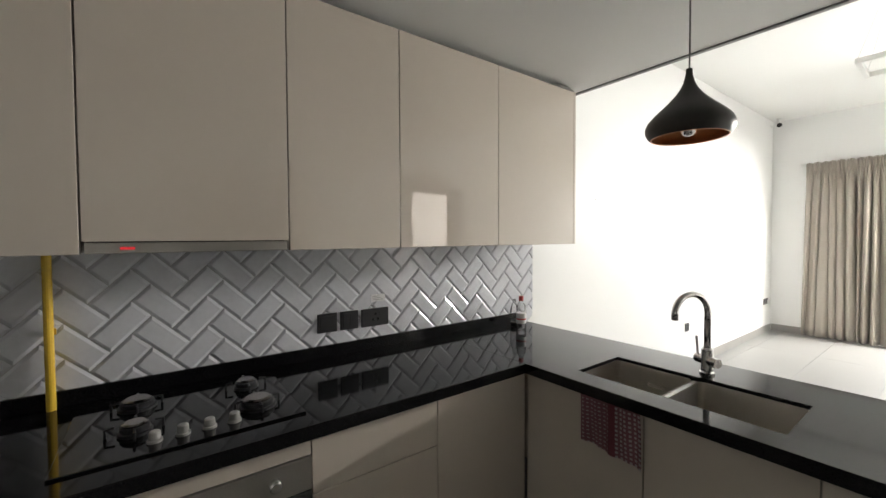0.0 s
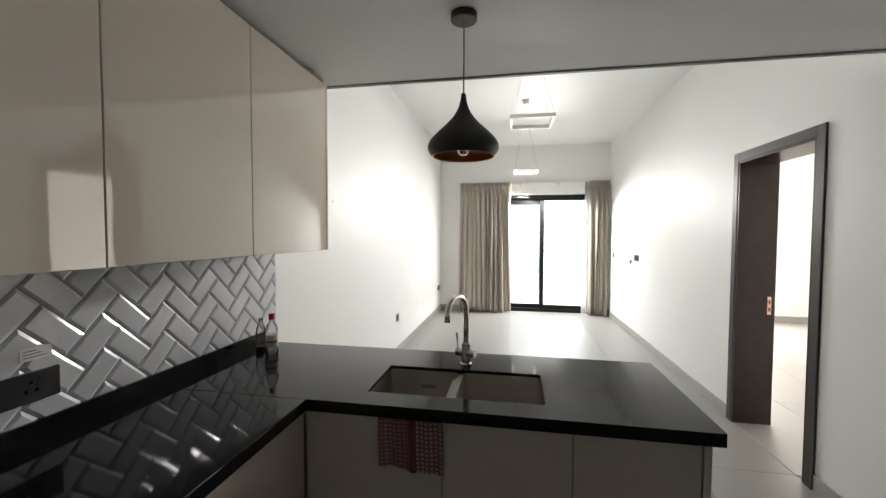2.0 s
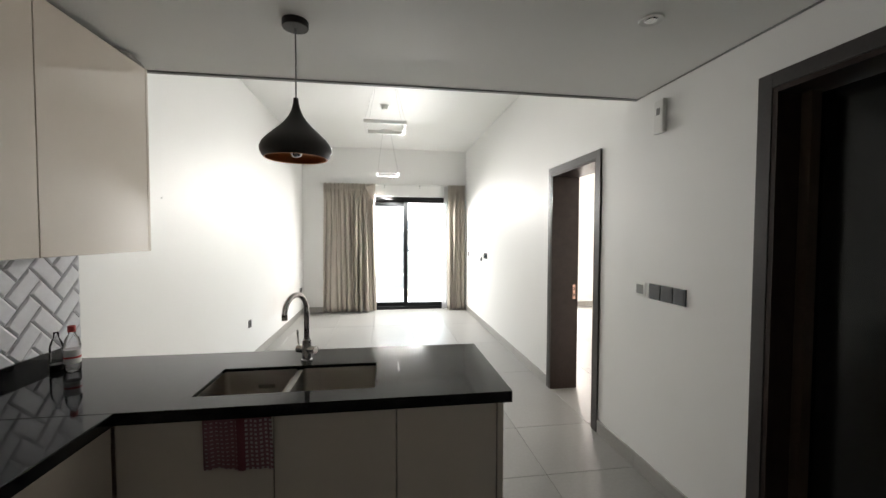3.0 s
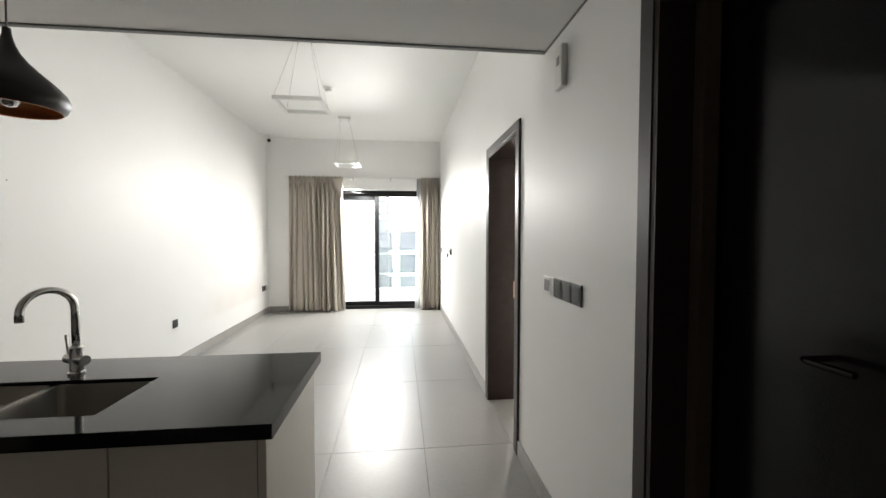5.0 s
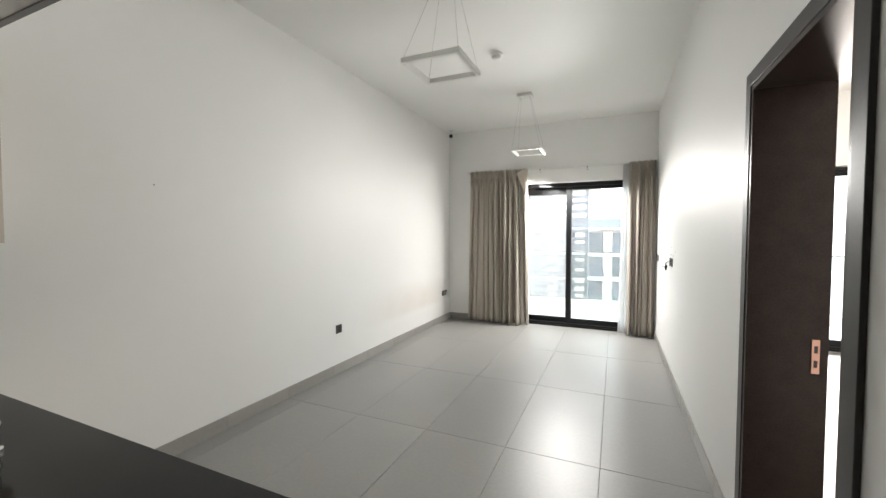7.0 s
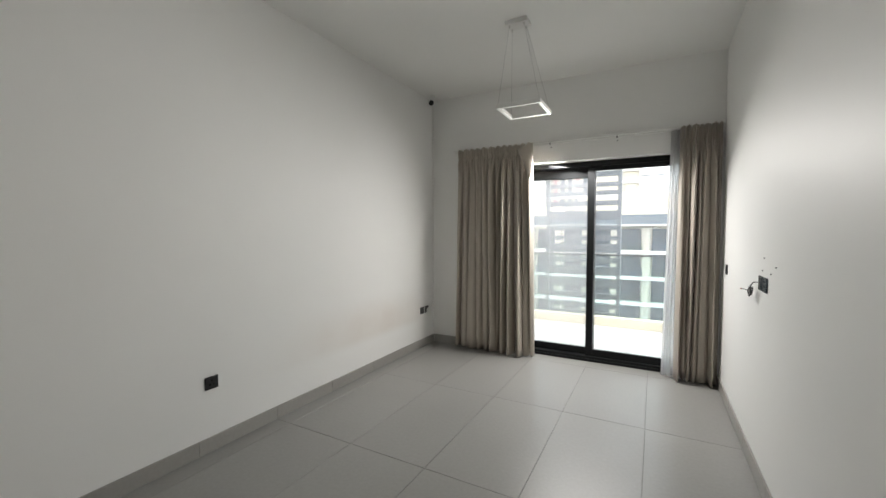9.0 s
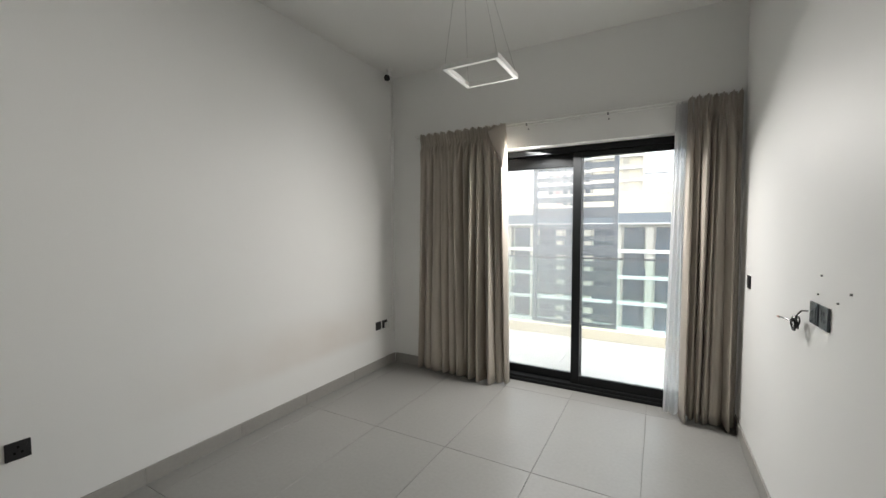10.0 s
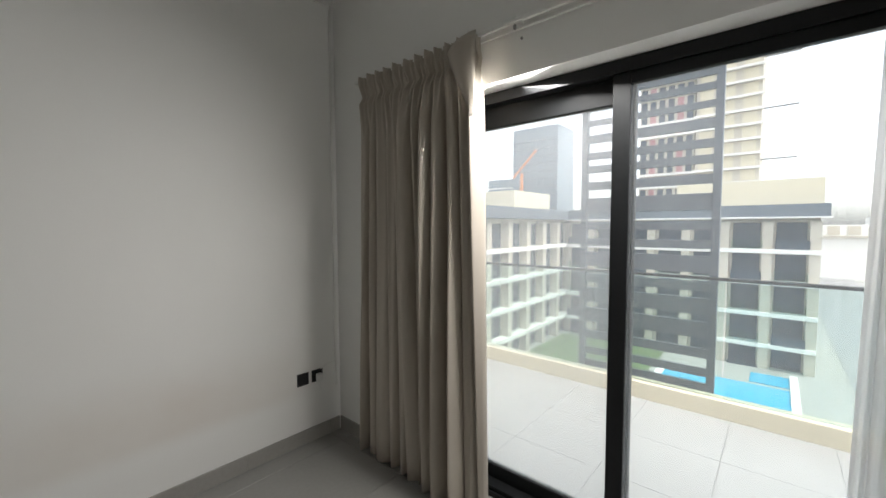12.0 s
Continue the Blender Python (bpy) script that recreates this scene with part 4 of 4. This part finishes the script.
def tower(label, x0, x1, y, h, fh, mats, bays, split, name="tower_block"):
    t = thing(name, label, "building")
    wall_m, band_m, win_m = mats
    part("core", box(x0, x1, y, y + 22, GZ, h), wall_m, t)
    n = int((h + 2) / fh)
    for f in range(n):
        z = -2 + f * fh
        part("slab_band", box(x0 - 0.3, x1 + 0.3, y - 1.0, y - 0.002, z, z + 0.5), band_m, t)
        for k in range(bays):
            a = x0 + (x1 - x0) * k / bays
            w = (x1 - x0) / bays
            m = REDPAINT if (split and k % 3 == 1 and (k + f) % 4 < 3) else win_m
            part("window", box(a + 0.18 * w, a + 0.82 * w, y - 0.25, y - 0.004, z + 0.7, z + fh - 0.3), m, t)
    return t


tower("unfinished tower with red panels and pale balconies", -30, -17, 127, 62, 3.4, (FACADE, BAND, DARKGLASS), 6, True)
tower("pale tower side with stacked balconies", -16.6, -3.6, 126, 66, 3.4, (FACADE, BAND, CREAMSTONE), 3, False)
tower("distant blue-grey glass office tower", -118, -91, 208, 56, 4.2, (TOWERGLASS, SLATE, TOWERGLASS), 7, False)
tower("distant low grey glass office block", -150, -112, 230, 32, 4.0, (TOWERGLASS, BAND, TOWERGLASS), 8, False)
for x0, x1, y, h in ((6, 22, 160, 1.5), (24, 60, 190, 4), (-8, 4, 210, 6), (64, 110, 220, 5)):
    tower("distant pale low building in haze", x0, x1, y, h, 3.5, (BAND, FACADE, FACADE), 4, False, "low_building")
structure("road", box(6, 16, 12.5, 700, GZ + 0.004, GZ + 0.05), GREYALU, "grey road beside the apartment block")
cr = thing("tower_crane", "distant orange tower crane over rooftops", "crane")
part("mast", box(-92, -91, 170, 171, GZ, 26), ORANGE, cr)
part("jib", tube([(-96, 170.5, 24), (-84, 170.5, 36)], 0.5, 6), ORANGE, cr)
cr2 = thing("hoist_arms", "thin scaffold arms projecting from the tower", "scaffold")
for zz in (17, 29, 41, 53):
    part("arm", box(-3.9, 3.0, 128, 128.4, zz, zz + 0.35), GREYALU, cr2)

# ---- floor tiles, wall tiles ----
def shared(name, mesh_bm, mat):
    me = bpy.data.meshes.new(name)
    mesh_bm.to_mesh(me)
    mesh_bm.free()
    me.materials.append(mat)
    return me


def lay(parent, name, xs, ys, z, mat, thick=0.006, gap=0.0013):
    cache = {}
    for a, b in zip(xs, xs[1:]):
        for c, d in zip(ys, ys[1:]):
            key = (round(b - a, 3), round(d - c, 3))
            if key not in cache:
                hx, hy = (b - a) / 2 - gap, (d - c) / 2 - gap
                cache[key] = shared(name, box(-hx, hx, -hy, hy, -thick, 0, 0.0012, seg=1), mat)
            ob = new(name, cache[key])
            ob.parent = parent
            ob.location = ((a + b) / 2, (c + d) / 2, z)


tx_edges = [-2.259, -2.1, -1.5, -0.9, -0.3, 0.3, 0.899]
lay(floor, "floor_tile", tx_edges, [BACK + 0.001, -1.8, -0.6, 0.6, 1.8, 3.0, 3.6, 4.8, 6.0, 7.2, 8.4, 8.749], 0.0, FLOOR)
lay(floor, "floor_tile", [0.9005, 1.5, 2.1, 2.7, 3.3, 3.9, 4.599], [3.6, 4.8, 6.0, 7.2, 8.4, 8.749], 0.0, FLOOR)
lay(bal, "balcony_tile", [-2.46, -1.8, -1.2, -0.6, 0, 0.6, 1.2, 1.8, 2.4, 3.0, 3.6], [8.752, 9.3, 9.9, 10.599], -0.03, BALCONYTILE)

splash = structure("backsplash", box(XL + 0.0003, XL + 0.003, -0.6, 2.965, 0.90, 1.44), SPLASHGROUT, "white bevelled herringbone tile splashback")
TL, TW = 0.168, 0.084


def bevel_tile(l, w):
    """A flat-topped tile with a wide sloping rim, lying in its own x, y with z outward."""
    bm = bmesh.new()
    g, e = 0.0012, 0.011
    rings = []
    for inset, z in ((g, 0.0), (g, 0.003), (e, 0.0075)):
        rings.append([bm.verts.new((x, y, z)) for x, y in ((-l / 2 + inset, -w / 2 + inset), (l / 2 - inset, -w / 2 + inset), (l / 2 - inset, w / 2 - inset), (-l / 2 + inset, w / 2 - inset))])
    for a, b in zip(rings, rings[1:]):
        for i in range(4):
            bm.faces.new((a[i], a[(i + 1) % 4], b[(i + 1) % 4], b[i]))
    bm.faces.new(rings[-1])
    return bm


tile_me = shared("wall_tile", bevel_tile(TL, TW), SPLASH)
face = Matrix(((0, 0, 1, 0), (1, 0, 0, 0), (0, 1, 0, 0), (0, 0, 0, 1)))
S = TW
for i in range(-40, 60):
    for j in range(-60, 60):
        k = (i - j) % 4
        if k == 0:
            cx_, cy_, rot = (i + 1) * S, (j + 0.5) * S, 0
        elif k == 3:
            cx_, cy_, rot = (i + 0.5) * S, (j + 1) * S - S * 0, 90
        else:
            continue
        c45 = math.sqrt(0.5)
        yy, zz = 1.2 + (cx_ - cy_) * c45, 1.17 + (cx_ + cy_) * c45
        if not (-0.5 < yy < 3.03 and 0.88 < zz < 1.47):
            continue
        m = Matrix.Translation((XL + 0.003, yy, zz)) @ face @ pose(0, 0, 0, 0, 0, 45 + rot)
        reach = (TL + TW) / 2 * c45
        if yy + reach < 2.965:
            ob = new("wall_tile", tile_me)
        else:
            bm = bevel_tile(TL, TW)
            cut = m.inverted() @ Vector((XL, 2.965, 1.2))
            nor = m.to_3x3().inverted() @ Vector((0, 1, 0))
            bmesh.ops.bisect_plane(bm, geom=bm.verts[:] + bm.edges[:] + bm.faces[:], plane_co=cut, plane_no=nor, clear_outer=True)
            if len(bm.faces) < 2:
                bm.free()
                continue
            ob = new("wall_tile", shared("wall_tile", bm, SPLASH))
        ob.parent = splash
        ob.matrix_world = m
